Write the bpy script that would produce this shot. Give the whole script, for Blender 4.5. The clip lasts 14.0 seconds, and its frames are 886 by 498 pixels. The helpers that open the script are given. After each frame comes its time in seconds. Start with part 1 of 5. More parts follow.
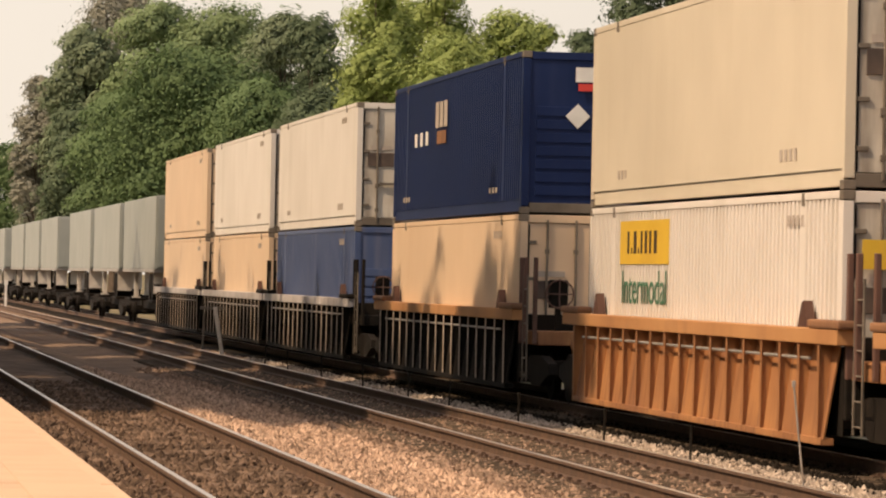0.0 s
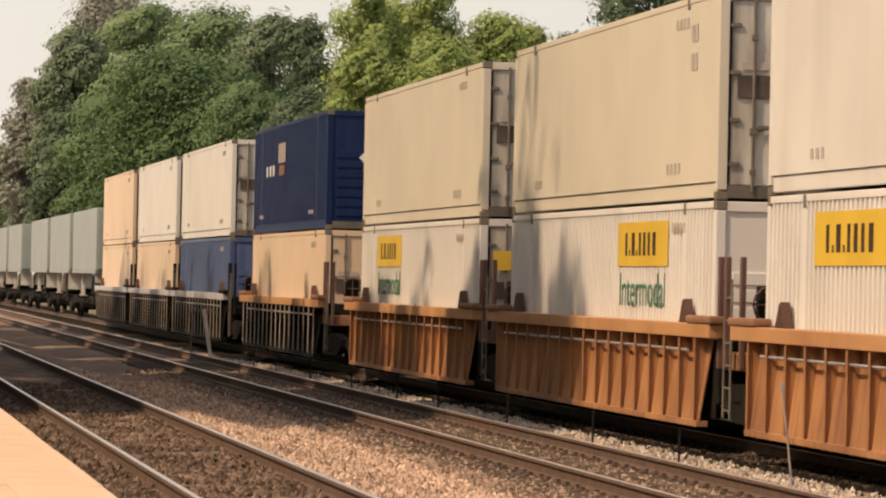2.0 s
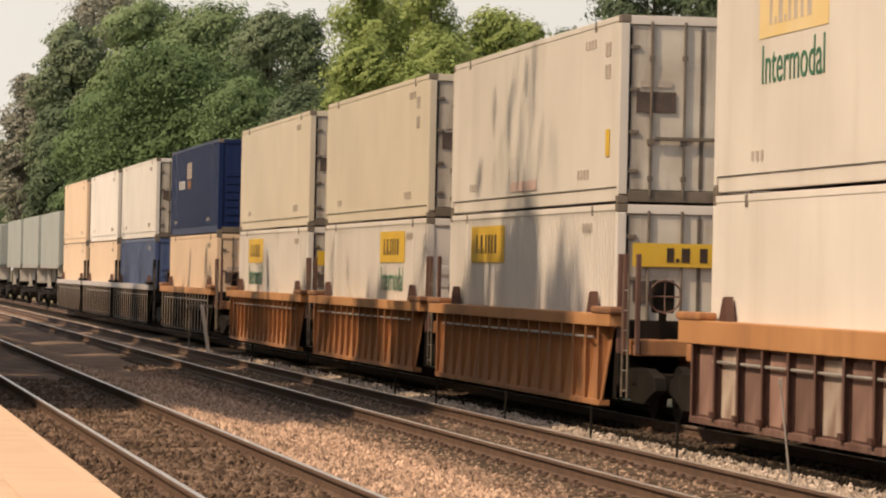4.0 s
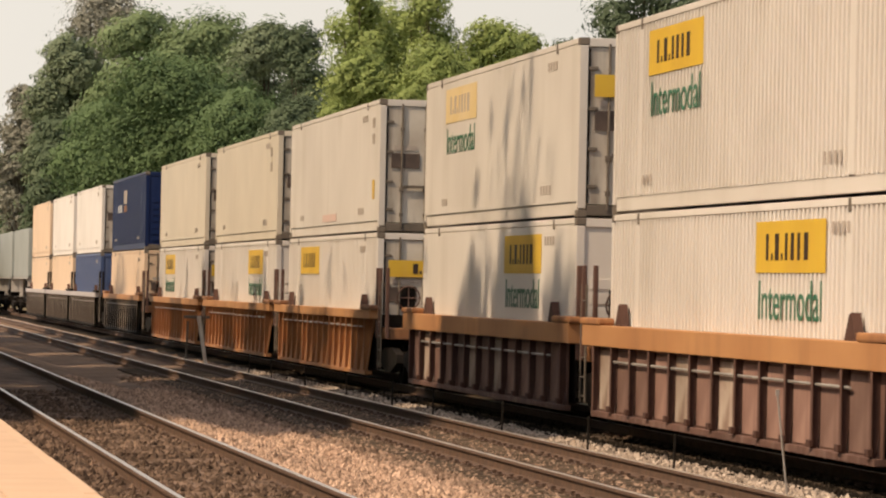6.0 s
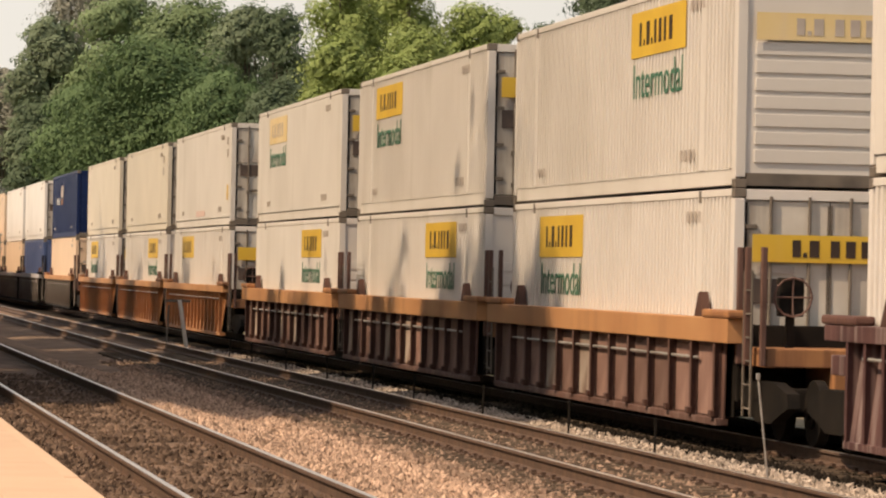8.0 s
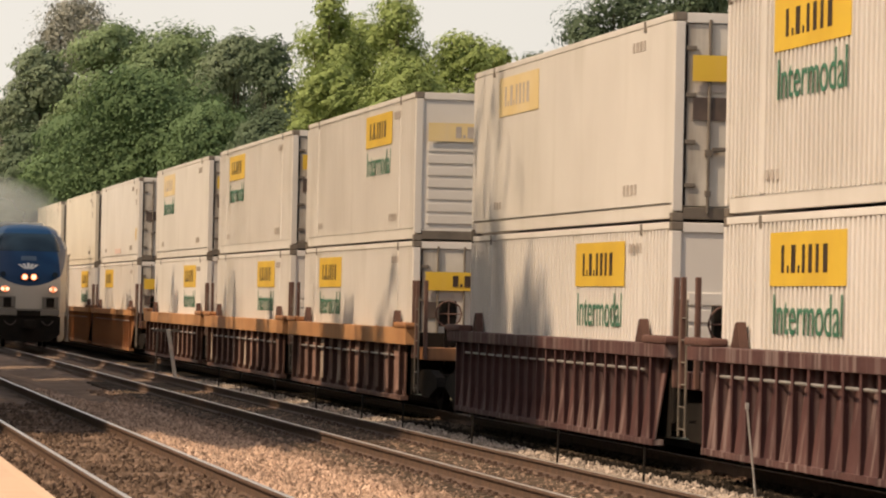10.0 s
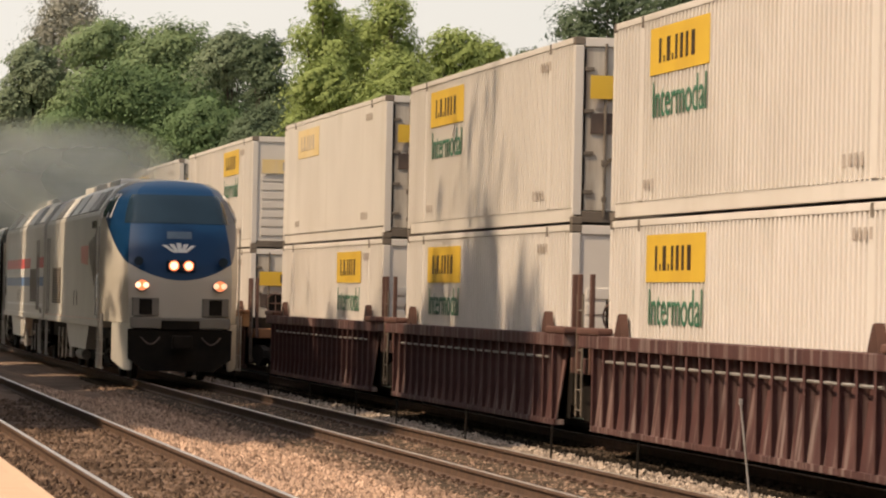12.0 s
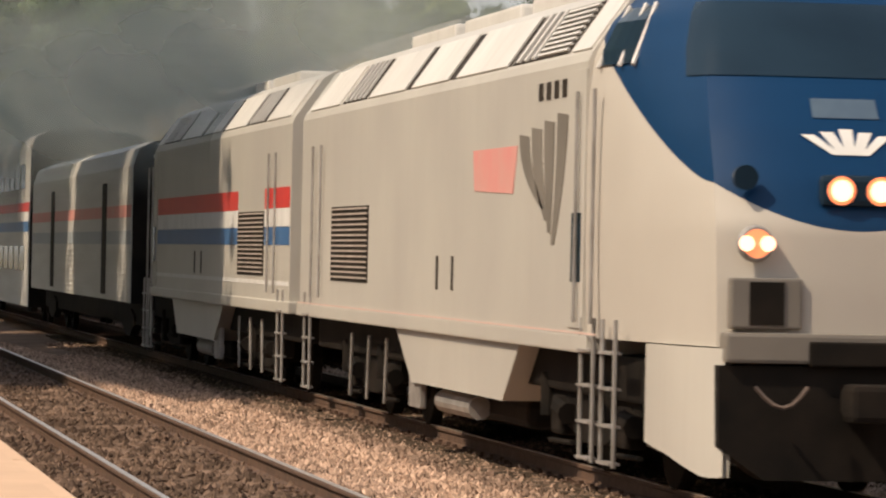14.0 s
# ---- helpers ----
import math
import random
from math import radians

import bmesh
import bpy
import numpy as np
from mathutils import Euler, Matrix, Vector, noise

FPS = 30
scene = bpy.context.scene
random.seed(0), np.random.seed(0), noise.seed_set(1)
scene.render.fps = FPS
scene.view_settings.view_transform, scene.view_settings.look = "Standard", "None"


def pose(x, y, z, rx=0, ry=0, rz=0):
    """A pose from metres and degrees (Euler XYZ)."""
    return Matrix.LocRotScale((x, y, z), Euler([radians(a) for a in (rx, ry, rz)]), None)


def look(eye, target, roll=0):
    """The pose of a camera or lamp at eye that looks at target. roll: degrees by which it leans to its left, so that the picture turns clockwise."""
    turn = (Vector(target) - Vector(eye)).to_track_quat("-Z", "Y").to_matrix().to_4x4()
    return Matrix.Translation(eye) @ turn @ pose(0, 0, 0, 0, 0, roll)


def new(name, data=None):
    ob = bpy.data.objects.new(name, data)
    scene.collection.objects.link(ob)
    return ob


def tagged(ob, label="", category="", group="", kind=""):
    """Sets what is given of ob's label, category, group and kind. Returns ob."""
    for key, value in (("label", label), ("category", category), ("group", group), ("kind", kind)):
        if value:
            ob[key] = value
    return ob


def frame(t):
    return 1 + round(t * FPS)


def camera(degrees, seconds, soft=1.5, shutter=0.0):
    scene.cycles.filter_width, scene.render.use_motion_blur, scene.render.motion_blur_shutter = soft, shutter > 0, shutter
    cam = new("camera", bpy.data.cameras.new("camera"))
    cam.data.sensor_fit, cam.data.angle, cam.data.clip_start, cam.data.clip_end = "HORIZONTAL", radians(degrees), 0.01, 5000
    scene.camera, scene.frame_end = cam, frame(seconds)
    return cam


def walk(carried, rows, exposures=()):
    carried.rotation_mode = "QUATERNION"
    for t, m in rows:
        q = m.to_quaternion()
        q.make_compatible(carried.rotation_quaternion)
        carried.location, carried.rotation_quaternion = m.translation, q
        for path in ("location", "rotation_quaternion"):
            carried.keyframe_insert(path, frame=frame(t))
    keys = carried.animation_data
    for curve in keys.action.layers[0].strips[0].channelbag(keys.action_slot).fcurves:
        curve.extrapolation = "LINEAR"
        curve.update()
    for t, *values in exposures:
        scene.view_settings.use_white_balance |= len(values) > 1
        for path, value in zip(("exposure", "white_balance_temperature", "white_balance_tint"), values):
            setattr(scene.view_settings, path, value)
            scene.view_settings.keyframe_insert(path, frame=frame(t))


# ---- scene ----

# camera: a person's eye height above the near rails, long lens, turning only
LENS = 7040.0
EYE = Vector((0, 0, 1.8))
cam = camera(2 * math.degrees(math.atan(784 / LENS)), 14.0, 2.1, 0.1)
SWAY = [(0, 20, -4), (0.5, 14.5, -8), (1, 8, -1), (1.5, 3, -8.5), (2, 0, 0), (2.5, -6.5, -37.5), (3, -6.5, -19.5), (3.2, -5, -10), (5.5, -3, -4.5), (6, -8.5, 12.5), (6.5, -6.5, 45), (7, -15.5, 61.5), (7.5, -36.5, 42), (8, -43, -15.5), (8.2, -44, 3), (10.3, -64, 53), (10.5, -64, 78), (11, -66, 61), (11.5, -67, 45), (12, -73, 30), (12.5, -75, -37), (13, -95, 7), (13.5, -125, -6.5), (13.6, -134, -40), (14, -136, -45)]


def aim(dx, dy):
    yaw, tilt = 0.156 - dx / LENS, 0.008 + dy / LENS
    way = Vector((math.sin(yaw) * math.cos(tilt), math.cos(yaw) * math.cos(tilt), math.sin(tilt)))
    return look(EYE, EYE + 50 * way, 1.2)


walk(cam, [(t, aim(dx, dy)) for t, dx, dy in SWAY],
     [(0, 0.06, 7050, 13), (1.5, 0.02, 6670, 10), (6, 0.0, 6600, 10), (8, 0.04, 6570, 10), (10.5, 0.06, 6540, 10), (12.5, 0.1, 6480, 10), (13, 0.1, 6400, 10), (13.5, 0.0, 6300, 9), (14, -0.02, 6000, 8)])

# light: low warm afternoon sun over the platform side, thin high cloud
SUN_TO = Vector((1.0, 0.35, -1.25)).normalized()
world = bpy.data.worlds.new("sky")
scene.world = world
world.use_nodes = True
wn = world.node_tree
sky = wn.nodes.new("ShaderNodeTexSky")
sky.sky_type = "NISHITA"
sky.sun_disc = False
sky.sun_elevation = math.asin(-SUN_TO.z)
sky.sun_rotation = math.atan2(-SUN_TO.x, -SUN_TO.y)
sky.dust_density = 4.0
cloud = wn.nodes.new("ShaderNodeTexNoise")
cloud.inputs["Scale"].default_value = 3.0
cloud.inputs["Detail"].default_value = 5.0
veil = wn.nodes.new("ShaderNodeMapRange")
veil.inputs[1].default_value, veil.inputs[2].default_value = 0.3, 0.7
veil.inputs[3].default_value, veil.inputs[4].default_value = 0.74, 0.92
mixer = wn.nodes.new("ShaderNodeMix")
mixer.data_type = "RGBA"
mixer.inputs["B"].default_value = (8.8, 8.25, 7.45, 1)
wn.links.new(cloud.outputs["Fac"], veil.inputs[0])
place = wn.nodes.new("ShaderNodeTexCoord")
height = wn.nodes.new("ShaderNodeSeparateXYZ")
wn.links.new(place.outputs["Generated"], height.inputs[0])
thin = wn.nodes.new("ShaderNodeMapRange")
thin.inputs[1].default_value, thin.inputs[2].default_value = 0.05, 0.9
thin.inputs[3].default_value, thin.inputs[4].default_value = 1.0, 0.12
wn.links.new(height.outputs["Z"], thin.inputs[0])
haze = wn.nodes.new("ShaderNodeMath")
haze.operation = "MULTIPLY"
wn.links.new(veil.outputs[0], haze.inputs[0])
wn.links.new(thin.outputs[0], haze.inputs[1])
wn.links.new(haze.outputs[0], mixer.inputs["Factor"])
wn.links.new(sky.outputs[0], mixer.inputs["A"])
wn.links.new(mixer.outputs["Result"], wn.nodes["Background"].inputs["Color"])
wn.nodes["Background"].inputs["Strength"].default_value = 0.11
sun = new("sun", bpy.data.lights.new("sun", "SUN"))
sun.data.energy, sun.data.angle, sun.data.color = 5.0, radians(1.0), (1.0, 0.76, 0.52)
sun.matrix_world = look(-60 * SUN_TO, (0, 0, 0))
scene.view_settings.exposure = 0.0


# materials
def mat(name, a, b=None, scale=3.0, rough=0.6, metal=0.0, bump=0.0, grain=40.0, stretch=(1, 1, 1), streak=None, amount=0.5,
        vary=0.0, island=False, glow=0.0, spec=0.4, wide=2.2):
    """Two-scale procedural paint: a to b in soft patches, fine grain in the relief, streak a third colour running down."""
    m = bpy.data.materials.new(name)
    m.use_nodes = True
    n, l = m.node_tree.nodes, m.node_tree.links
    p = n["Principled BSDF"]
    p.inputs["Roughness"].default_value, p.inputs["Metallic"].default_value = rough, metal
    p.inputs["Specular IOR Level"].default_value = spec
    b = b or tuple(0.82 * c for c in a)
    co = n.new("ShaderNodeTexCoord")
    mp = n.new("ShaderNodeMapping")
    mp.inputs["Scale"].default_value = stretch
    l.new(co.outputs["Object"], mp.inputs[0])
    t = n.new("ShaderNodeTexNoise")
    t.inputs["Scale"].default_value, t.inputs["Detail"].default_value = scale, 6.0
    l.new(mp.outputs[0], t.inputs["Vector"])
    r = n.new("ShaderNodeMapRange")
    r.inputs[1].default_value, r.inputs[2].default_value = 0.35, 0.65
    l.new(t.outputs["Fac"], r.inputs[0])
    mx = n.new("ShaderNodeMix")
    mx.data_type = "RGBA"
    mx.inputs["A"].default_value, mx.inputs["B"].default_value = (*a, 1), (*b, 1)
    l.new(r.outputs[0], mx.inputs["Factor"])
    out = mx.outputs["Result"]
    if streak:
        mp2 = n.new("ShaderNodeMapping")
        mp2.inputs["Scale"].default_value = (wide, wide, 0.16)
        l.new(co.outputs["Object"], mp2.inputs[0])
        t2 = n.new("ShaderNodeTexNoise")
        t2.inputs["Scale"].default_value, t2.inputs["Detail"].default_value = 1.6, 8.0
        l.new(mp2.outputs[0], t2.inputs["Vector"])
        r2 = n.new("ShaderNodeMapRange")
        r2.inputs[1].default_value, r2.inputs[2].default_value = 0.5, 0.78
        r2.inputs[4].default_value = amount
        l.new(t2.outputs["Fac"], r2.inputs[0])
        m2 = n.new("ShaderNodeMix")
        m2.data_type = "RGBA"
        m2.inputs["B"].default_value = (*streak, 1)
        l.new(out, m2.inputs["A"])
        l.new(r2.outputs[0], m2.inputs["Factor"])
        out = m2.outputs["Result"]
    if vary:
        src = n.new("ShaderNodeNewGeometry").outputs["Random Per Island"] if island else n.new("ShaderNodeObjectInfo").outputs["Random"]
        r3 = n.new("ShaderNodeMapRange")
        r3.inputs[3].default_value, r3.inputs[4].default_value = 1 - vary, 1 + vary
        l.new(src, r3.inputs[0])
        hv = n.new("ShaderNodeHueSaturation")
        l.new(r3.outputs[0], hv.inputs["Value"])
        l.new(out, hv.inputs["Color"])
        out = hv.outputs[0]
    l.new(out, p.inputs["Base Color"])
    if bump:
        t4 = n.new("ShaderNodeTexNoise")
        t4.inputs["Scale"].default_value, t4.inputs["Detail"].default_value = grain, 4.0
        l.new(co.outputs["Object"], t4.inputs["Vector"])
        bp = n.new("ShaderNodeBump")
        bp.inputs["Strength"].default_value, bp.inputs["Distance"].default_value = bump, 0.02
        l.new(t4.outputs["Fac"], bp.inputs["Height"])
        l.new(bp.outputs[0], p.inputs["Normal"])
    if glow:
        p.inputs["Emission Color"].default_value = (*a, 1)
        p.inputs["Emission Strength"].default_value = glow
    return m


DIRT = (0.16, 0.12, 0.08)
RUST = (0.16, 0.06, 0.03)
M = {
    "white": mat("white paint", (0.715, 0.675, 0.63), (0.64, 0.60, 0.55), 0.35, 0.45, bump=0.04, streak=(0.44, 0.40, 0.33), amount=0.34, wide=0.7),
    # darker copy of white: the upper boxes' dimmer light put into the paint
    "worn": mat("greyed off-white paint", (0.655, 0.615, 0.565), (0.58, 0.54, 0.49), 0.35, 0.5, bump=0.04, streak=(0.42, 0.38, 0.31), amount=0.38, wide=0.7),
    "cream": mat("cream paint", (0.625, 0.56, 0.45), (0.555, 0.495, 0.395), 0.35, 0.45, bump=0.04, streak=(0.46, 0.40, 0.30), amount=0.3, wide=0.6),
    "tan": mat("tan paint", (0.67, 0.505, 0.355), (0.61, 0.455, 0.315), 0.4, 0.5, bump=0.05, streak=(0.46, 0.32, 0.19), amount=0.25, wide=0.7),
    "blue": mat("dark blue paint", (0.006, 0.017, 0.074), (0.009, 0.022, 0.088), 0.6, 0.45, streak=(0.03, 0.045, 0.11), amount=0.3, spec=0.2),
    "bluelight": mat("mid blue paint", (0.055, 0.085, 0.19), (0.07, 0.105, 0.22), 0.6, 0.45, streak=(0.2, 0.2, 0.25), amount=0.4),
    "soiled": mat("soiled white door paint", (0.62, 0.58, 0.51), (0.44, 0.39, 0.33), 1.1, 0.55, bump=0.08, streak=(0.07, 0.045, 0.03), amount=0.95, wide=1.5),
    "smut": mat("dark brown placard holder", (0.06, 0.045, 0.04), (0.11, 0.08, 0.065), 3.0, 0.7),
    "grey": mat("grey trailer panel", (0.29, 0.31, 0.295), (0.24, 0.265, 0.25), 0.5, 0.5, streak=(0.2, 0.2, 0.18), amount=0.4),
    "frame": mat("dark weathered rail", (0.10, 0.085, 0.07), (0.18, 0.15, 0.12), 2.0, 0.6, bump=0.1),
    "steel": mat("bare grey steel", (0.42, 0.40, 0.38), (0.28, 0.26, 0.24), 3.0, 0.45, 0.4),
    "orange": mat("orange yellow paint", (0.40, 0.19, 0.076), (0.25, 0.112, 0.053), 0.8, 0.6, bump=0.1, streak=(0.10, 0.04, 0.022), amount=0.85, wide=3.0),
    "sillpaint": mat("orange yellow sill paint", (0.47, 0.245, 0.105), (0.39, 0.19, 0.08), 0.5, 0.6, bump=0.06, streak=(0.16, 0.07, 0.035), amount=0.45, wide=0.8),
    "rusty": mat("rusty orange brown cover", (0.27, 0.135, 0.066), (0.18, 0.09, 0.05), 1.5, 0.7, bump=0.2, streak=RUST, amount=0.6),
    "brown": mat("red brown rusted paint", (0.085, 0.043, 0.033), (0.14, 0.075, 0.058), 0.9, 0.7, bump=0.15, streak=(0.30, 0.22, 0.19), amount=0.4),
    # dark rust, deepened so the rib webs' unlit faces sit in the colour
    "rust_shade": mat("rusted web plate with unlit side painted in", (0.045, 0.020, 0.015), (0.075, 0.034, 0.024), 2.0, 0.75, bump=0.15),
    "bay": mat("patchy red brown panel", (0.17, 0.098, 0.078), (0.25, 0.155, 0.125), 1.2, 0.7, bump=0.12, streak=(0.10, 0.05, 0.04), amount=0.6, vary=0.35),
    "bay_pale": mat("scraped pale panel", (0.40, 0.33, 0.27), (0.22, 0.15, 0.115), 1.6, 0.65, bump=0.12, streak=(0.50, 0.43, 0.37), amount=0.8, vary=0.15),
    "maroon": mat("maroon rusted paint", (0.050, 0.019, 0.019), (0.098, 0.044, 0.040), 0.9, 0.7, bump=0.15, streak=(0.42, 0.34, 0.31), amount=0.62, wide=3.2),
    "maroon_cap": mat("dark maroon cover", (0.075, 0.032, 0.028), (0.13, 0.066, 0.05), 2.0, 0.7, bump=0.2, streak=(0.26, 0.12, 0.05), amount=0.5),
    "silver": mat("silver grey sill paint", (0.46, 0.43, 0.43), (0.36, 0.34, 0.34), 0.8, 0.55, streak=DIRT, amount=0.5),
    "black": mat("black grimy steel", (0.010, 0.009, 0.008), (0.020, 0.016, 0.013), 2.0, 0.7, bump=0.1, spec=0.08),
    "rib": mat("worn grey brown rib", (0.46, 0.39, 0.33), (0.30, 0.23, 0.18), 1.5, 0.6, streak=RUST, amount=0.5),
    "yellow": mat("yellow sign sheet", (0.66, 0.44, 0.045), (0.58, 0.37, 0.04), 0.8, 0.5, streak=(0.6, 0.4, 0.1), amount=0.3),
    "faded": mat("faded yellow sign sheet", (0.66, 0.50, 0.22), (0.70, 0.56, 0.32), 0.8, 0.5, streak=(0.6, 0.5, 0.4), amount=0.4),
    "ink": mat("black lettering", (0.03, 0.02, 0.015), (0.05, 0.03, 0.02), 2.0, 0.5),
    "green": mat("dark green lettering", (0.03, 0.13, 0.075), (0.05, 0.16, 0.10), 1.5, 0.5),
    "mark": mat("grey small marks", (0.36, 0.31, 0.27), (0.46, 0.40, 0.35), 2.0, 0.6),
    "pale": mat("pale mark", (0.75, 0.74, 0.72), (0.65, 0.64, 0.62), 2.0, 0.5),
    "red": mat("red band", (0.62, 0.06, 0.05), (0.55, 0.05, 0.045), 1.0, 0.4),
    "red_film": mat("sun-bleached red film", (0.66, 0.27, 0.24), (0.62, 0.33, 0.29), 2.0, 0.5),
    "red_soft": mat("faded red film", (0.66, 0.46, 0.40), (0.62, 0.48, 0.42), 2.0, 0.5),
    "band_blue": mat("blue band", (0.05, 0.13, 0.30), (0.06, 0.15, 0.33), 1.0, 0.4),
    "stainless": mat("brushed stainless", (0.62, 0.61, 0.58), (0.54, 0.53, 0.50), 1.2, 0.45, 0.2, stretch=(1, .2, 3)),
    "silverloco": mat("silver grey locomotive paint", (0.545, 0.52, 0.465), (0.49, 0.465, 0.42), 0.5, 0.4, 0.1, bump=0.03, streak=(0.40, 0.36, 0.31), amount=0.16),
    "roofgrey": mat("pale grey roof hatch", (0.66, 0.64, 0.60), (0.58, 0.56, 0.52), 0.7, 0.4, streak=(0.35, 0.32, 0.28), amount=0.3),
    "grille": mat("dark grille", (0.025, 0.021, 0.018), (0.045, 0.037, 0.03), 3.0, 0.6, spec=0.08),
    "board": mat("dim number board", (0.085, 0.125, 0.175), (0.065, 0.10, 0.15), 3.0, 0.5),
    "emblem": mat("grey emblem film", (0.16, 0.145, 0.125), (0.20, 0.18, 0.155), 1.0, 0.5),
    "glass": mat("dark tinted glass", (0.012, 0.024, 0.040), (0.016, 0.032, 0.052), 1.0, 0.16, spec=0.2),
    "lamp": mat("headlight glow", (1.0, 0.46, 0.27), (1.0, 0.46, 0.27), 1.0, 0.3, glow=2.8),
    # glow of the added discs that imitate the halo around lit lenses
    "lamp_ring": mat("painted lamp halo glow", (1.0, 0.30, 0.12), (1.0, 0.30, 0.12), 1.0, 0.3, glow=0.8),
    "lamp_dim": mat("dim lamp glow", (1.0, 0.55, 0.34), (1.0, 0.55, 0.34), 1.0, 0.3, glow=1.2),
    "railtop": mat("polished rail head", (0.66, 0.60, 0.54), (0.55, 0.48, 0.42), 4.0, 0.3, 0.8),
    "railside": mat("rusty rail web", (0.075, 0.046, 0.032), (0.115, 0.068, 0.045), 5.0, 0.8, bump=0.2),
    "tie": mat("weathered timber sleeper", (0.055, 0.04, 0.03), (0.10, 0.075, 0.055), 3.0, 0.9, bump=0.3, vary=0.3, spec=0.08),
    "ballast": mat("pinkish crushed stone", (0.44, 0.315, 0.235), (0.33, 0.225, 0.165), 5.0, 0.95, bump=0.6, grain=16.0, vary=0.5, island=True, spec=0.08),
    "greystone": mat("grey crushed stone", (0.40, 0.335, 0.28), (0.27, 0.22, 0.18), 5.0, 0.95, bump=0.6, grain=16.0, vary=0.55, island=True, spec=0.08),
    "browned": mat("brake-dust browned stone", (0.19, 0.132, 0.098), (0.28, 0.196, 0.146), 3.0, 0.95, bump=0.8, grain=14.0, vary=0.5, island=True, spec=0.08),
    "faded_stripe": mat("faded blue grey band", (0.33, 0.37, 0.40), (0.38, 0.41, 0.43), 1.0, 0.45),
    "bed": mat("dusty fine ballast", (0.25, 0.175, 0.128), (0.165, 0.118, 0.088), 0.9, 0.95, bump=0.9, grain=14.0, spec=0.08),
    # near-black ballast: the shade under the freight train put into the colour
    "train_shade": mat("ballast with train shade painted in", (0.011, 0.009, 0.007), (0.026, 0.020, 0.015), 2.0, 0.9, bump=0.8, grain=14.0, spec=0.08),
    "oily": mat("oil darkened ballast", (0.075, 0.052, 0.038), (0.16, 0.11, 0.08), 2.0, 0.95, bump=0.9, grain=14.0, vary=0.5, island=True, spec=0.08),
    "platform": mat("pale warm concrete", (0.60, 0.42, 0.285), (0.54, 0.375, 0.255), 1.2, 0.8, bump=0.15),
    "earth": mat("dry weedy earth", (0.19, 0.14, 0.085), (0.12, 0.115, 0.05), 0.25, 0.95, bump=0.5, grain=6.0),
    "bark": mat("grey brown bark", (0.12, 0.09, 0.07), (0.07, 0.055, 0.04), 2.0, 0.95, bump=0.6),
    "plastic": mat("pale painted steel", (0.62, 0.58, 0.53), (0.5, 0.45, 0.4), 3.0, 0.6),
}


def leaf_mat(name, a, b):
    m = mat(name, a, b, 0.35, 0.75, vary=0.09, island=True)
    n, l = m.node_tree.nodes, m.node_tree.links
    p = n["Principled BSDF"]
    tr = n.new("ShaderNodeBsdfTranslucent")
    l.new(p.inputs["Base Color"].links[0].from_socket, tr.inputs["Color"])
    ms = n.new("ShaderNodeMixShader")
    ms.inputs[0].default_value = 0.27
    l.new(p.outputs[0], ms.inputs[1])
    l.new(tr.outputs[0], ms.inputs[2])
    l.new(ms.outputs[0], n["Material Output"].inputs["Surface"])
    return m


M["leaf_dark"] = leaf_mat("dark green leaves", (0.104, 0.146, 0.078), (0.083, 0.120, 0.065))
M["leaf_mid"] = leaf_mat("mid green leaves", (0.112, 0.176, 0.068), (0.086, 0.142, 0.057))
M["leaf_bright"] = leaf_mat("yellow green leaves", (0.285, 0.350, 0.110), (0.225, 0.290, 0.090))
# two far-tree greens, paled so that distance haze sits in the leaf colour
M["leaf_haze"] = leaf_mat("mid green leaves with haze painted in", (0.195, 0.264, 0.124), (0.156, 0.22, 0.103))
M["leaf_haze_dark"] = leaf_mat("dark green leaves with haze painted in", (0.185, 0.235, 0.140), (0.150, 0.195, 0.116))
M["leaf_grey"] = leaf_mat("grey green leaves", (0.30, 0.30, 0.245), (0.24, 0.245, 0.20))


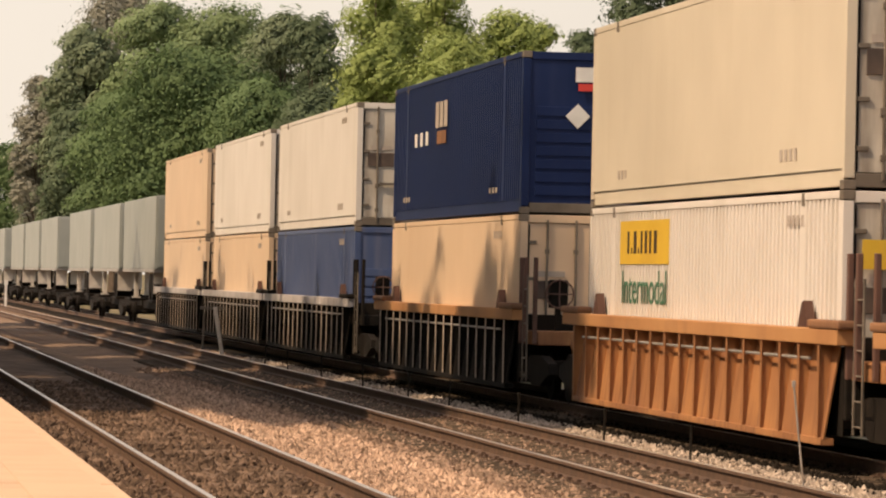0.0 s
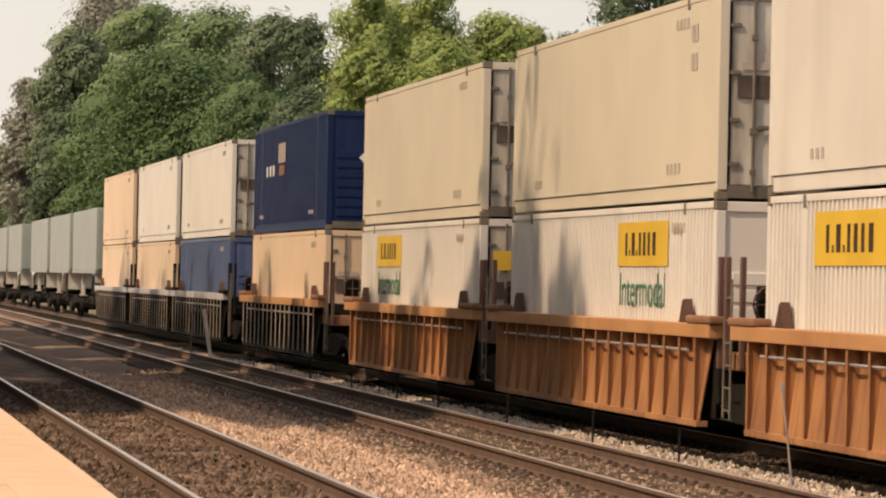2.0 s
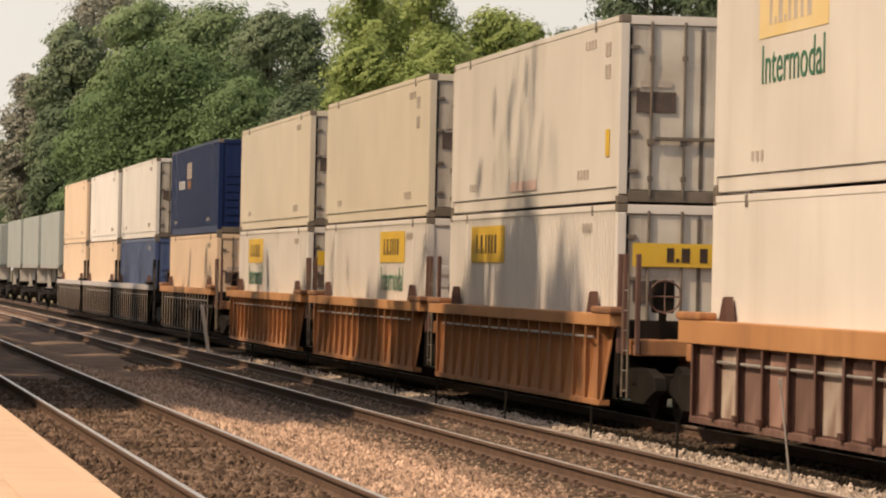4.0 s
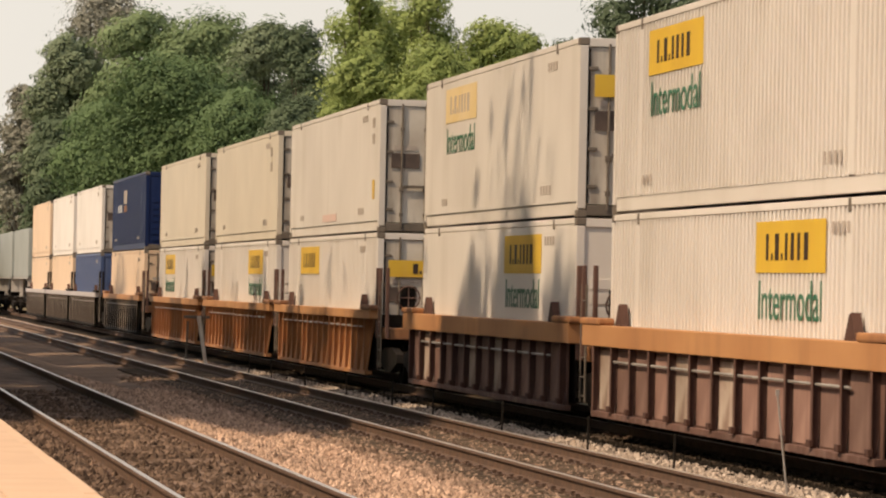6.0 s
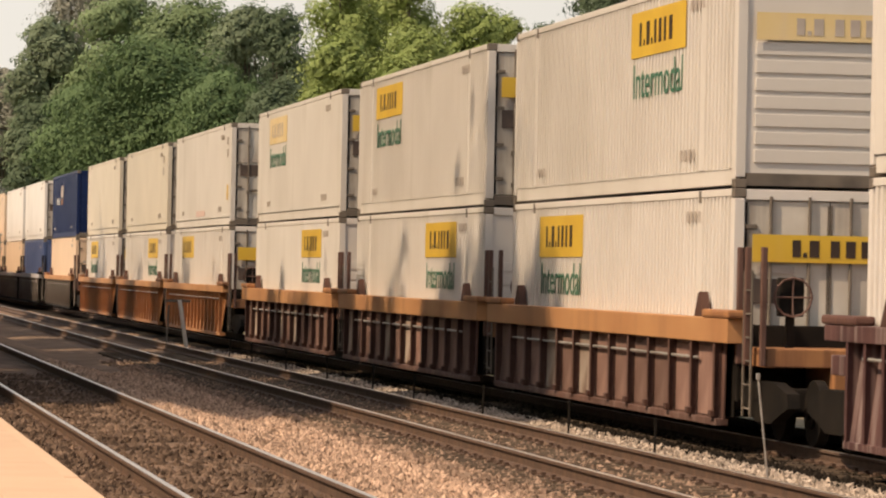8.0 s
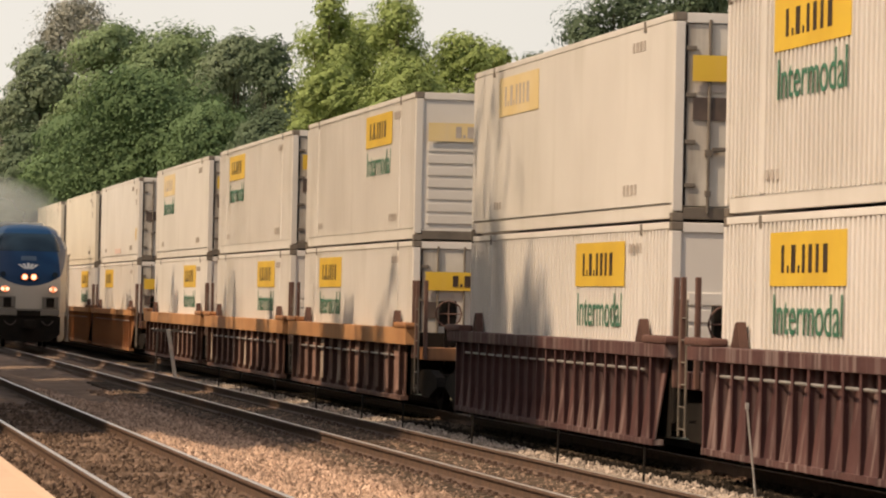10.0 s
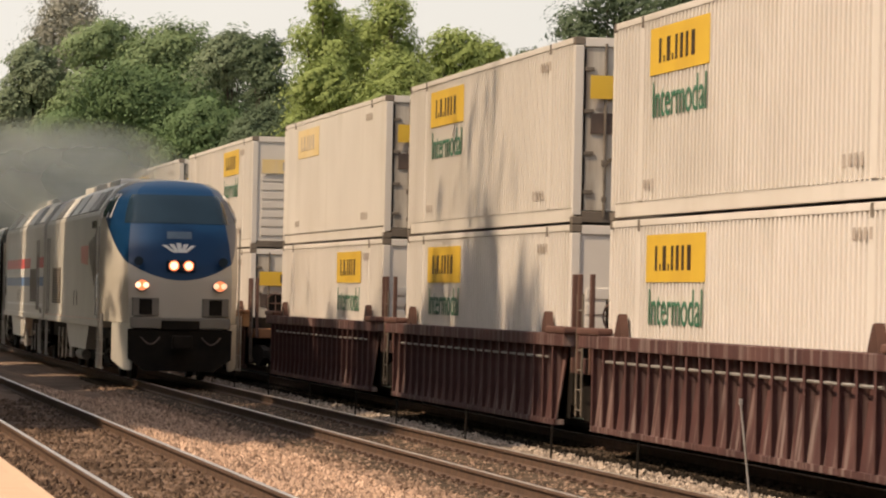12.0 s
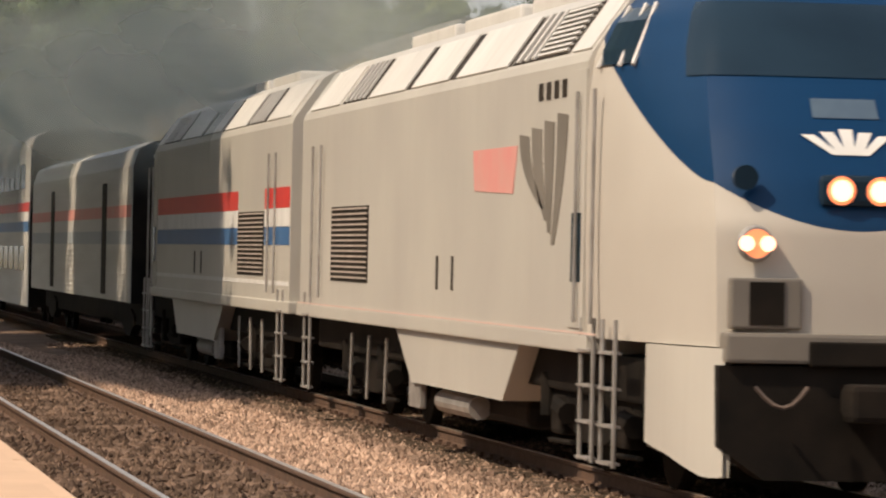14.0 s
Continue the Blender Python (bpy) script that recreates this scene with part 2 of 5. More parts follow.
# mesh helpers
class Shape:
    """Collects solid pieces and turns them into one mesh."""

    def __init__(self):
        self.v, self.f = [], []

    def add(self, verts, faces):
        k = len(self.v)
        self.v += [tuple(p) for p in verts]
        self.f += [tuple(i + k for i in q) for q in faces]
        return self

    def box(self, x0, x1, y0, y1, z0, z1, c=0.0):
        if c <= 0:
            v = [(x, y, z) for x in (x0, x1) for y in (y0, y1) for z in (z0, z1)]
            return self.add(v, [(0, 1, 3, 2), (4, 6, 7, 5), (0, 4, 5, 1), (2, 3, 7, 6), (0, 2, 6, 4), (1, 5, 7, 3)])
        bm = bmesh.new()
        bmesh.ops.create_cube(bm, size=1)
        bmesh.ops.transform(bm, matrix=Matrix.LocRotScale(((x0 + x1) / 2, (y0 + y1) / 2, (z0 + z1) / 2), None,
                                                         (abs(x1 - x0), abs(y1 - y0), abs(z1 - z0))), verts=bm.verts)
        bmesh.ops.bevel(bm, geom=bm.edges[:], offset=c, segments=2, affect="EDGES", profile=0.6)
        bm.verts.index_update()
        self.add([v.co for v in bm.verts], [[v.index for v in q.verts] for q in bm.faces])
        bm.free()
        return self

    def tube(self, a, b, r, n=8, r2=None):
        a, b = Vector(a), Vector(b)
        q = (b - a).to_track_quat("Z", "Y")
        r2 = r if r2 is None else r2
        v = [a + q @ Vector((r * math.cos(i * math.tau / n), r * math.sin(i * math.tau / n), 0)) for i in range(n)]
        v += [b + q @ Vector((r2 * math.cos(i * math.tau / n), r2 * math.sin(i * math.tau / n), 0)) for i in range(n)]
        f = [(i, (i + 1) % n, n + (i + 1) % n, n + i) for i in range(n)]
        return self.add(v, f + [tuple(range(n))[::-1], tuple(range(n, 2 * n))])

    def hose(self, pts, r, n=6):
        """A bent tube through points."""
        pts = [Vector(p) for p in pts]
        rings = []
        for i, p in enumerate(pts):
            q = (pts[min(i + 1, len(pts) - 1)] - pts[max(i - 1, 0)]).to_track_quat("Z", "Y")
            rings.append([p + q @ Vector((r * math.cos(j * math.tau / n), r * math.sin(j * math.tau / n), 0)) for j in range(n)] )
        return self.grid([ring + ring[:1] for ring in rings])

    def prism(self, pts, y0, y1):
        """A cross-section in x, z drawn along y."""
        n = len(pts)
        v = [(x, y0, z) for x, z in pts] + [(x, y1, z) for x, z in pts]
        return self.add(v, [(i, (i + 1) % n, n + (i + 1) % n, n + i) for i in range(n)] + [tuple(range(n))[::-1], tuple(range(n, 2 * n))])

    def slab(self, pts, x0, x1):
        """An outline in y, z with thickness along x."""
        n = len(pts)
        v = [(x0, y, z) for y, z in pts] + [(x1, y, z) for y, z in pts]
        return self.add(v, [(i, (i + 1) % n, n + (i + 1) % n, n + i) for i in range(n)] + [tuple(range(n))[::-1], tuple(range(n, 2 * n))])

    def grid(self, rows):
        """A sheet through rows of points."""
        n = len(rows[0])
        return self.add([p for r in rows for p in r], [(i * n + j, i * n + j + 1, (i + 1) * n + j + 1, (i + 1) * n + j)
                                                       for i in range(len(rows) - 1) for j in range(n - 1)])

    def mesh(self, name, material, smooth=False):
        me = bpy.data.meshes.new(name)
        me.from_pydata(self.v, [], self.f)
        bm = bmesh.new()
        bm.from_mesh(me)
        bmesh.ops.recalc_face_normals(bm, faces=bm.faces)
        bm.to_mesh(me)
        bm.free()
        me.materials.append(material)
        if smooth:
            me.polygons.foreach_set("use_smooth", [True] * len(me.polygons))
        return me


def part(name, shape, material, parent=None, label="", at=None):
    me = shape.mesh(name, M[material] if isinstance(material, str) else material) if isinstance(shape, Shape) else shape
    ob = new(name, me)
    if parent:
        ob.parent = parent
    if at:
        ob.location = at
    if label:
        ob["label"] = label
    return ob


CACHE = {}


def once(key, build):
    if key not in CACHE:
        CACHE[key] = build()
    return CACHE[key]


def box_mesh(name, size, material, c=0.0):
    """A block centred on its origin, shared by every piece of that size."""
    x, y, z = (s / 2 for s in size)
    return once((name, size, material, c), lambda: Shape().box(-x, x, -y, y, -z, z, c).mesh(name, M[material]))


def lettering(text, material, width, height, depth=0.006):
    """The word as a mesh of that size, upright in the y-z plane, read from the -x side, origin at its lower start."""
    cu = bpy.data.curves.new("word", "FONT")
    cu.body, cu.extrude = text, 0.02
    ob = bpy.data.objects.new("word", cu)
    me = bpy.data.meshes.new_from_object(ob)
    co = np.empty(len(me.vertices) * 3)
    me.vertices.foreach_get("co", co)
    co = co.reshape(-1, 3)
    lo, hi = co.min(0), co.max(0)
    u = (co - lo) / np.maximum(hi - lo, 1e-6)
    out = np.stack([-u[:, 2] * depth, -u[:, 0] * width, u[:, 1] * height], 1)
    me.vertices.foreach_set("co", out.ravel())
    me.materials.clear()
    me.materials.append(M[material])
    bpy.data.objects.remove(ob)
    return me


MOVING = []   # (thing, x, y at start, z, speed along y)


# ground, ballast, tracks
def sheet(name, x0, x1, y0, y1, nx, ny, height, material, label, kind="structure", category="ground"):
    rows = [[(x, y, height(x, y)) for x in np.linspace(x0, x1, nx)] for y in np.linspace(y0, y1, ny)]
    ob = part(name, Shape().grid(rows), material)
    return tagged(ob, label, category, "", kind)


Z_NEAR, Z_MID, Z_FAR = 0.0, -0.16, -0.3
X_NEAR, X_MID, X_FAR = 3.84, 8.71, 13.40


def bed(x):
    """Level of the ballast under the rail heads across the tracks."""
    pts = [(2.2, -0.26), (2.6, -0.17), (5.2, -0.17), (6.3, -0.42), (7.2, -0.375), (10.2, -0.375), (10.9, -0.62), (11.9, -0.52),
           (15.0, -0.52), (16.5, -1.0)]
    return float(np.interp(x, [p[0] for p in pts], [p[1] for p in pts]))


tagged(part("ground", Shape().grid([[(x, y, -1.02) for x in (-3000, 3000)] for y in (-400, 4500)]), "earth"),
       "dry weedy earth reaching to the horizon", "ground", "", "structure")
xs = [2.2, 2.55, 3.1, 3.84, 4.6, 5.2, 5.7, 6.3, 6.8, 7.2, 7.9, 8.7, 9.4, 10.2, 10.5, 10.9, 11.4, 11.65, 11.9, 12.6, 13.4, 14.2, 15.0, 15.7, 16.5]
rnd = random.Random(3)
rows = []
for y in [-60, 0, 15] + list(np.arange(20, 140, 0.6)) + list(np.arange(140, 700, 8)):
    rows.append([(x, float(y), bed(x) + rnd.uniform(-0.025, 0.025)) for x in xs])
# far part of the bed, coloured near-black for the train's shade
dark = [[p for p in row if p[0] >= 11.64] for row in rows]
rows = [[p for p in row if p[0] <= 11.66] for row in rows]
tagged(part("freight_bed", Shape().grid(dark), "train_shade"), "near-black ballast with the freight train's shade painted in", "ballast", "", "structure")
tagged(part("near_bed", Shape().grid([[(x, y, z + 0.008) for x, y, z in row if 2.5 < x < 5.3] for row in rows]), "oily"), "oil-dark bed between the near rails", "ballast", "", "structure")
tagged(part("ballast_bed", Shape().grid(rows), "bed"), "bed of pinkish crushed stone ballast", "ballast", "", "structure")


def stones(name, count, x0, x1, y0, y1, size, material, label, seed):
    """Loose broken stones lying on the bed, denser towards the viewer."""
    r = np.random.RandomState(seed)
    base = np.array([(1, 0, 0), (-1, 0, 0), (0, 1, 0), (0, -1, 0), (0, 0, 1), (0, 0, -1)], float)
    tri = np.array([(0, 2, 4), (2, 1, 4), (1, 3, 4), (3, 0, 4), (2, 0, 5), (1, 2, 5), (3, 1, 5), (0, 3, 5)])
    y = y0 + (y1 - y0) * r.rand(count) ** 1.7
    x = x0 + (x1 - x0) * r.rand(count)
    z = np.array([bed(a) for a in x]) + 0.012
    s = size * (0.55 + 0.9 * r.rand(count, 1, 1)) * (0.6 + 0.7 * r.rand(count, 1, 3))
    v = base[None] * s * (0.75 + 0.5 * r.rand(count, 6, 1))
    a = r.rand(count) * math.tau
    b = r.rand(count) * 1.2 - 0.6
    ca, sa, cb, sb = np.cos(a), np.sin(a), np.cos(b), np.sin(b)
    v = np.stack([v[..., 0], v[..., 1] * cb[:, None] - v[..., 2] * sb[:, None], v[..., 1] * sb[:, None] + v[..., 2] * cb[:, None]], -1)
    v = np.stack([v[..., 0] * ca[:, None] - v[..., 1] * sa[:, None], v[..., 0] * sa[:, None] + v[..., 1] * ca[:, None], v[..., 2]], -1)
    v += np.stack([x, y, z], 1)[:, None]
    f = (tri[None] + 6 * np.arange(count)[:, None, None]).reshape(-1, 3)
    me = bpy.data.meshes.new(name)
    me.from_pydata(v.reshape(-1, 3).tolist(), [], f.tolist())
    me.materials.append(M[material])
    return tagged(new(name, me), label, "ballast", "", "stuff")


stones("ballast_stones", 43000, 4.85, 6.95, 26, 80, 0.046, "ballast", "loose pinkish crushed stones between the tracks", 1)
stones("ballast_stones", 26000, 10.0, 11.75, 38, 110, 0.045, "greystone", "loose grey crushed stones beside the freight track", 2)
stones("ballast_stones", 12000, 2.25, 5.0, 22, 70, 0.038, "oily", "oil-darkened stones between the near rails", 4)
stones("ballast_stones", 19000, 6.85, 10.1, 30, 90, 0.036, "browned", "rust-browned stones between the middle rails", 5)
stones("ballast_stones", 9000, 11.6, 13.2, 38, 110, 0.042, "train_shade", "near-black stones with the freight cars' shade painted in", 7)

RAIL = [(-0.07, -0.17), (0.07, -0.17), (0.07, -0.155), (0.012, -0.13), (0.010, -0.045), (0.036, -0.032), (0.036, -0.008), (0.026, 0.0),
        (-0.026, 0.0), (-0.036, -0.008), (-0.036, -0.032), (-0.010, -0.045), (-0.012, -0.13), (-0.07, -0.155)]


def track(name, x, z, label):
    t = tagged(new(name), label, "railway track", "railway tracks", "structure")
    t.location = (x, 0, z)
    for s in (-0.7525, 0.7525):
        rail = part("rail", once("rail", lambda: Shape().prism(RAIL, -60, 700).mesh("rail", M["railside"])), "", t, "rusty steel rail with a bright head", (s, 0, 0))
        part("rail_head", once("railhead", lambda: Shape().box(-0.026, 0.026, -60, 700, 0.0005, 0.004).mesh("rail_head", M["railtop"])), "", rail, "polished running surface")
    tie = box_mesh("sleeper", (2.6, 0.23, 0.16), "tie", 0.012)
    plate = once("plate", lambda: Shape().box(-0.17, 0.17, -0.09, 0.09, 0, 0.02).box(-0.12, -0.075, -0.05, 0.05, 0.02, 0.05).box(0.075, 0.12, -0.05, 0.05, 0.02, 0.05)
                 .mesh("tie_plate", M["railside"]))
    r = random.Random(int(x * 10))
    for i in range(150):
        k = part("sleeper", tie, "", t, "", (r.uniform(-0.03, 0.03), 20 + i * 0.52, -0.255))
        if i < 100:
            for s in (-0.7525, 0.7525):
                part("tie_plate", plate, "", k, "", (s, 0, 0.075))
    return t


track("track_near", X_NEAR, Z_NEAR, "station track with rusty rails on oil-dark sleepers")
track("track_middle", X_MID, Z_MID, "passenger line with polished rails and timber sleepers")
track("track_far", X_FAR, Z_FAR, "freight line with rails hidden under the train")

# platform with joints between its slabs
plat = tagged(new("platform"), "low pale concrete platform beside the near track", "platform", "", "structure")
for i in range(30):
    part("slab", once("slab", lambda: Shape().box(-1.6, 2.17, 0.012, 2.988, -1.02, 0.2, 0.012).mesh("slab", M["platform"])), "", plat, "", (0, -6 + 3 * i, rnd.uniform(-.003, .003)))
part("edge_strip", Shape().box(1.45, 2.05, -6, 84, 0.201, 0.206), "platform", plat, "worn pale strip along the platform edge")

# thin stakes beside the middle track, and the leaning marker by the far rail
stake = once("stake", lambda: Shape().tube((0, 0, -0.12), (0, 0, 0.55), 0.016, 6).box(-0.02, 0.02, -0.012, 0.012, 0.5, 0.58, 0.004).mesh("stake", M["black"]))
for y in (96.0, 90.2, 84.0, 77.6, 71.9, 66.4, 60.0, 53.3, 47.4):
    s = tagged(part("stake", stake, ""), "thin dark steel stake in the ballast", "stake", "stakes beside the track")
    s.matrix_basis = pose(10.45 + rnd.uniform(-.06, .06), y, -0.5, rnd.uniform(-2, 2), rnd.uniform(-2, 2))
lean = tagged(part("stake", Shape().tube((0, 0, -0.1), (-0.15, 0.06, 1.30), 0.012, 8).box(-0.17, -0.13, 0.045, 0.075, 1.27, 1.34, 0.005), "steel"),
              "pale leaning steel stake in the ballast", "stake", "stakes beside the track")
lean.location = (10.35, 41.3, -0.55)
far = tagged(part("marker_post", Shape().box(-0.07, 0.07, -0.05, 0.05, 0, 1.7, 0.01).box(-0.12, 0.12, -0.06, 0.06, 1.45, 1.75, 0.01), "pale"), "far pale painted marker post beside the line", "marker")
far.location = (10.6, 241, -0.6)
mk = tagged(new("track_marker"), "pale leaning post on a dark frame beside the rail", "marker")
mk.location = (10.6, 107.5, -0.45)
part("post", Shape().tube((0.0, 0, 0), (-0.22, 0, 1.35), 0.055, 8), "plastic", mk, "pale painted leaning post")
part("leg", Shape().tube((-0.55, 0.1, 0), (-0.5, 0.1, 1.2), 0.03, 6), "frame", mk)
part("crossbar", Shape().box(-0.62, 0.08, 0.0, 0.12, 1.28, 1.36, 0.01), "frame", mk)
part("litter", once("litter", lambda: Shape().box(-0.07, 0.07, -0.04, 0.04, 0, 0.03, 0.008).mesh("litter", M["pale"])), "")
lit = bpy.data.objects["litter"]
tagged(lit, "scrap of pale litter between the near rails", "litter")
lit.location = (3.47, 41.8, -0.225)


# trees
def leaves(points, normals, size, rng):
    """Small curled leaf sprays: two bent triangles each."""
    n = len(points)
    up = rng.randn(n, 3)
    nn = normals + 0.24 * rng.randn(n, 3)
    nn /= np.linalg.norm(nn, axis=1, keepdims=True) + 1e-9
    a = np.cross(nn, up)
    a /= np.linalg.norm(a, axis=1, keepdims=True) + 1e-9
    b = np.cross(nn, a)
    s = size * (0.55 + 0.9 * rng.rand(n, 1))
    v = np.stack([points - a * s, points + b * s * 0.55 + nn * s * 0.08, points + a * s, points - b * s * 0.55 + nn * s * 0.08], 1)
    k = 4 * np.arange(n)[:, None]
    f = np.concatenate([k + [0, 1, 2], k + [0, 2, 3]])
    return v.reshape(-1, 3), f


def tree(x, y, h, w, leaf, seed, label, count=9000, size=0.28, lobes=26, airy=0.0, low=0.3, tuft=0.2):
    """Trunk, limbs and a crown of many leaf sprays gathered in uneven tufts. low: where the crown begins; tuft: size of a tuft against the spread."""
    rng = np.random.RandomState(seed)
    t = tagged(new("tree"), label, "tree", "trees beyond the tracks" if x > 0 else "trees behind the platform")
    t.location = (x, y, -1.0)
    tr = Shape()
    tr.tube((0, 0, -0.3), (0.02 * w, 0, h * 0.5), 0.022 * h, 9, 0.012 * h)
    mid, half = h * (1 + low) / 2, h * (1 - low) / 2
    centres = []
    for i in range(lobes):
        r = w * tuft * (0.65 + 0.7 * rng.rand())
        v = -0.9 + 1.9 * (i + rng.rand()) / lobes
        env = math.sqrt(max(0.05, 1 - v * v)) if v > -0.3 else 0.95
        ang = rng.rand() * math.tau
        rad = max(0.0, w / 2 * env - r * 0.75) * (0.45 + 0.55 * rng.rand() ** 0.5)
        c = np.array([math.cos(ang) * rad, math.sin(ang) * rad, min(mid + half * v, h - r * 0.8)])
        centres.append((c, r))
        tr.tube((0.02 * w, 0, h * (0.15 + 0.3 * (v + 1) / 2)), tuple(c), 0.005 * h, 5, 0.0015 * h)
    part("trunk", tr, "bark", t, "forked grey brown trunk and limbs")
    P, N = [], []
    total = sum(r * r for c, r in centres)
    for c, r in centres:
        per = int(count * r * r / total)
        d = rng.randn(per, 3)
        d /= np.linalg.norm(d, axis=1, keepdims=True)
        lump = 1 + 0.26 * np.sin(4 * d[:, :1] + 6 * d[:, 1:2] + seed) + 0.22 * np.sin(8 * d[:, 2:3] - 7 * d[:, :1] + 2 * seed)
        rr = r * lump * (0.55 + 0.52 * rng.rand(per, 1) ** (0.5 + airy))
        P.append(c + d * rr * np.array([1, 1, 0.8]))
        N.append(d + np.array([0, 0, 0.3]))
    v, f = leaves(np.concatenate(P), np.concatenate(N), size, rng)
    me = bpy.data.meshes.new("crown")
    me.from_pydata(v.tolist(), [], f.tolist())
    me.materials.append(M[leaf])
    part("crown", me, "", t, "uneven leafy crown")
    return t


def bearing(u, d):
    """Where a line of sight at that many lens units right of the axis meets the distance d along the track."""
    return math.tan(0.156 + (u - 784) / LENS) * d


def grow(u, d, top, w, leaf, seed, label, **k):
    """A tree seen along the bearing u whose top stands at that elevation (lens units above eye level)."""
    tree(bearing(u, d), d, 2.8 + top / LENS * d, w, leaf, seed, label, **k)


GROVE = [
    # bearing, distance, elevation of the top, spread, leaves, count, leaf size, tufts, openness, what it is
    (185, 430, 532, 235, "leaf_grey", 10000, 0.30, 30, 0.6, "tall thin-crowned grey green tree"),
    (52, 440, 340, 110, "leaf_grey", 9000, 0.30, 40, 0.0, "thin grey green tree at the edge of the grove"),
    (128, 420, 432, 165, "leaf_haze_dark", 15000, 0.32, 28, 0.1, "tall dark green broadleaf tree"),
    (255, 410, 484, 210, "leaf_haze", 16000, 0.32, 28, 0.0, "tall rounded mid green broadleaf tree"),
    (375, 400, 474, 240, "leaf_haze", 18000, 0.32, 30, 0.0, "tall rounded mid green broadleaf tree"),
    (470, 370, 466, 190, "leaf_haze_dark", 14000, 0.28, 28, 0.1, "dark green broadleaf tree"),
    (535, 350, 462, 160, "leaf_dark", 9000, 0.25, 26, 0.5, "dark tree with gaps in its crown"),
    (330, 330, 392, 330, "leaf_mid", 26000, 0.25, 40, 0.0, "broad soft mid green willow-like tree"),
    (450, 320, 340, 230, "leaf_mid", 16000, 0.25, 30, 0.0, "rounded mid green tree"),
    (200, 350, 320, 220, "leaf_mid", 16000, 0.27, 30, 0.0, "mid green broadleaf tree"),
    (120, 380, 290, 150, "leaf_dark", 12000, 0.30, 24, 0.0, "lower dark green tree"),
    (540, 300, 330, 200, "leaf_dark", 14000, 0.24, 28, 0.0, "low dark green tree"),
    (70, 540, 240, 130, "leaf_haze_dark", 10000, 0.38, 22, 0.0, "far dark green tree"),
    (10, 600, 222, 150, "leaf_mid", 10000, 0.40, 22, 0.0, "far mid green tree"),
    (-80, 640, 210, 170, "leaf_dark", 9000, 0.42, 22, 0.0, "far dark green tree"),
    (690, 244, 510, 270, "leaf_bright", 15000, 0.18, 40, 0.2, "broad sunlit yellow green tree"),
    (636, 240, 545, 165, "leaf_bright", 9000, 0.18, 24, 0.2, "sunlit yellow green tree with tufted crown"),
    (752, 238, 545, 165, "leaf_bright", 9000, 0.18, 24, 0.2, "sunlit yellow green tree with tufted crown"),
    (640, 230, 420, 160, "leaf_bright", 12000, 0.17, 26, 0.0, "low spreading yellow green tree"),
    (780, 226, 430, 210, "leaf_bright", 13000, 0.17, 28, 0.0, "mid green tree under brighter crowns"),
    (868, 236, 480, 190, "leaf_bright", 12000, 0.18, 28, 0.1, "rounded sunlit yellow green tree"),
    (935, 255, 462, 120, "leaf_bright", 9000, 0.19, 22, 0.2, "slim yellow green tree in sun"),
    (1005, 300, 452, 110, "leaf_dark", 7000, 0.22, 20, 0.4, "slim dark green tree with gaps"),
    (1150, 150, 640, 240, "leaf_dark", 12000, 0.13, 36, 0.4, "tall dark green tree with ragged crown"),
    (1300, 142, 640, 260, "leaf_dark", 12000, 0.13, 36, 0.3, "tall dark green tree with ragged crown"),
]
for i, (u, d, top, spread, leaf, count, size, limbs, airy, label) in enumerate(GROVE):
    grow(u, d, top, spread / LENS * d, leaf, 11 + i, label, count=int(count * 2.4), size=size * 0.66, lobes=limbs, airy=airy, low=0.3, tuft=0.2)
# the rows behind the platform, which throw their shade over the rails
for i, (xx, yy, hh, ww, n) in enumerate(((-4.9, 66.2, 21.0, 7.5, 12000), (-4.6, 70.6, 21.2, 7.5, 12000), (-4.9, 74.8, 21.2, 7.5, 10000), (-5.4, 82, 20.8, 8, 5000), (-4.4, 87.5, 20.2, 7, 4500),
                                         (-6.2, 95, 19.8, 10, 5500), (-4.6, 101, 18.4, 7, 4000), (-5.6, 110, 19.4, 10, 5500), (-4.8, 116.5, 18.6, 8, 4500), (-6.0, 126, 19.8, 11, 6000), (-4.8, 133, 18.8, 8, 4500),
                                         (-5.2, 143, 19.4, 10, 6000), (-4.8, 151, 19.0, 8, 4500), (-6.0, 161, 20.0, 11, 6500))):
    tree(xx, yy - 7.5, hh + (1.9 if yy < 90 else 2.8), ww, "leaf_mid", 60 + i, "leafy broadleaf tree behind the platform", count=n, size=0.46, low=0.12, tuft=0.22, lobes=44)
tree(-5.0, 56.5, 14.5, 9.0, "leaf_mid", 58, "lower leafy tree behind the platform", count=5500, size=0.42, low=0.12, tuft=0.24, lobes=36)
tree(-5.2, 62.6, 28.5, 9.0, "leaf_mid", 59, "tall thin-crowned tree behind the platform", count=330, size=0.28, low=0.6, tuft=0.3, lobes=22, airy=0.6)
# unseen low row, added only to hold back sky light from the platform side
for i in range(13):
    tree(-8.6 - 0.9 * (i * 5 % 3), -42 + i * 8.1 + (i * 7 % 4), 8.0 + (i * 3 % 4) * 0.4, 7.5, "leaf_dark", 90 + i, "unseen low leafy tree added behind the platform to block sky light", count=3500, size=0.6, low=0.08, tuft=0.26, lobes=26)
# unseen row behind the camera, added to darken faces turned to the viewer
for i in range(9):
    tree(-22 + i * 7.5, -48 - (i * 5 % 3) * 3, 13 + (i * 4 % 5) * 0.7, 9.5, "leaf_dark", 120 + i, "unseen broadleaf tree added behind the camera to block sky light", count=3500, size=0.7, low=0.08, tuft=0.26, lobes=26)


# containers
C_L, C_W, C_H = 16.15, 2.59, 2.896


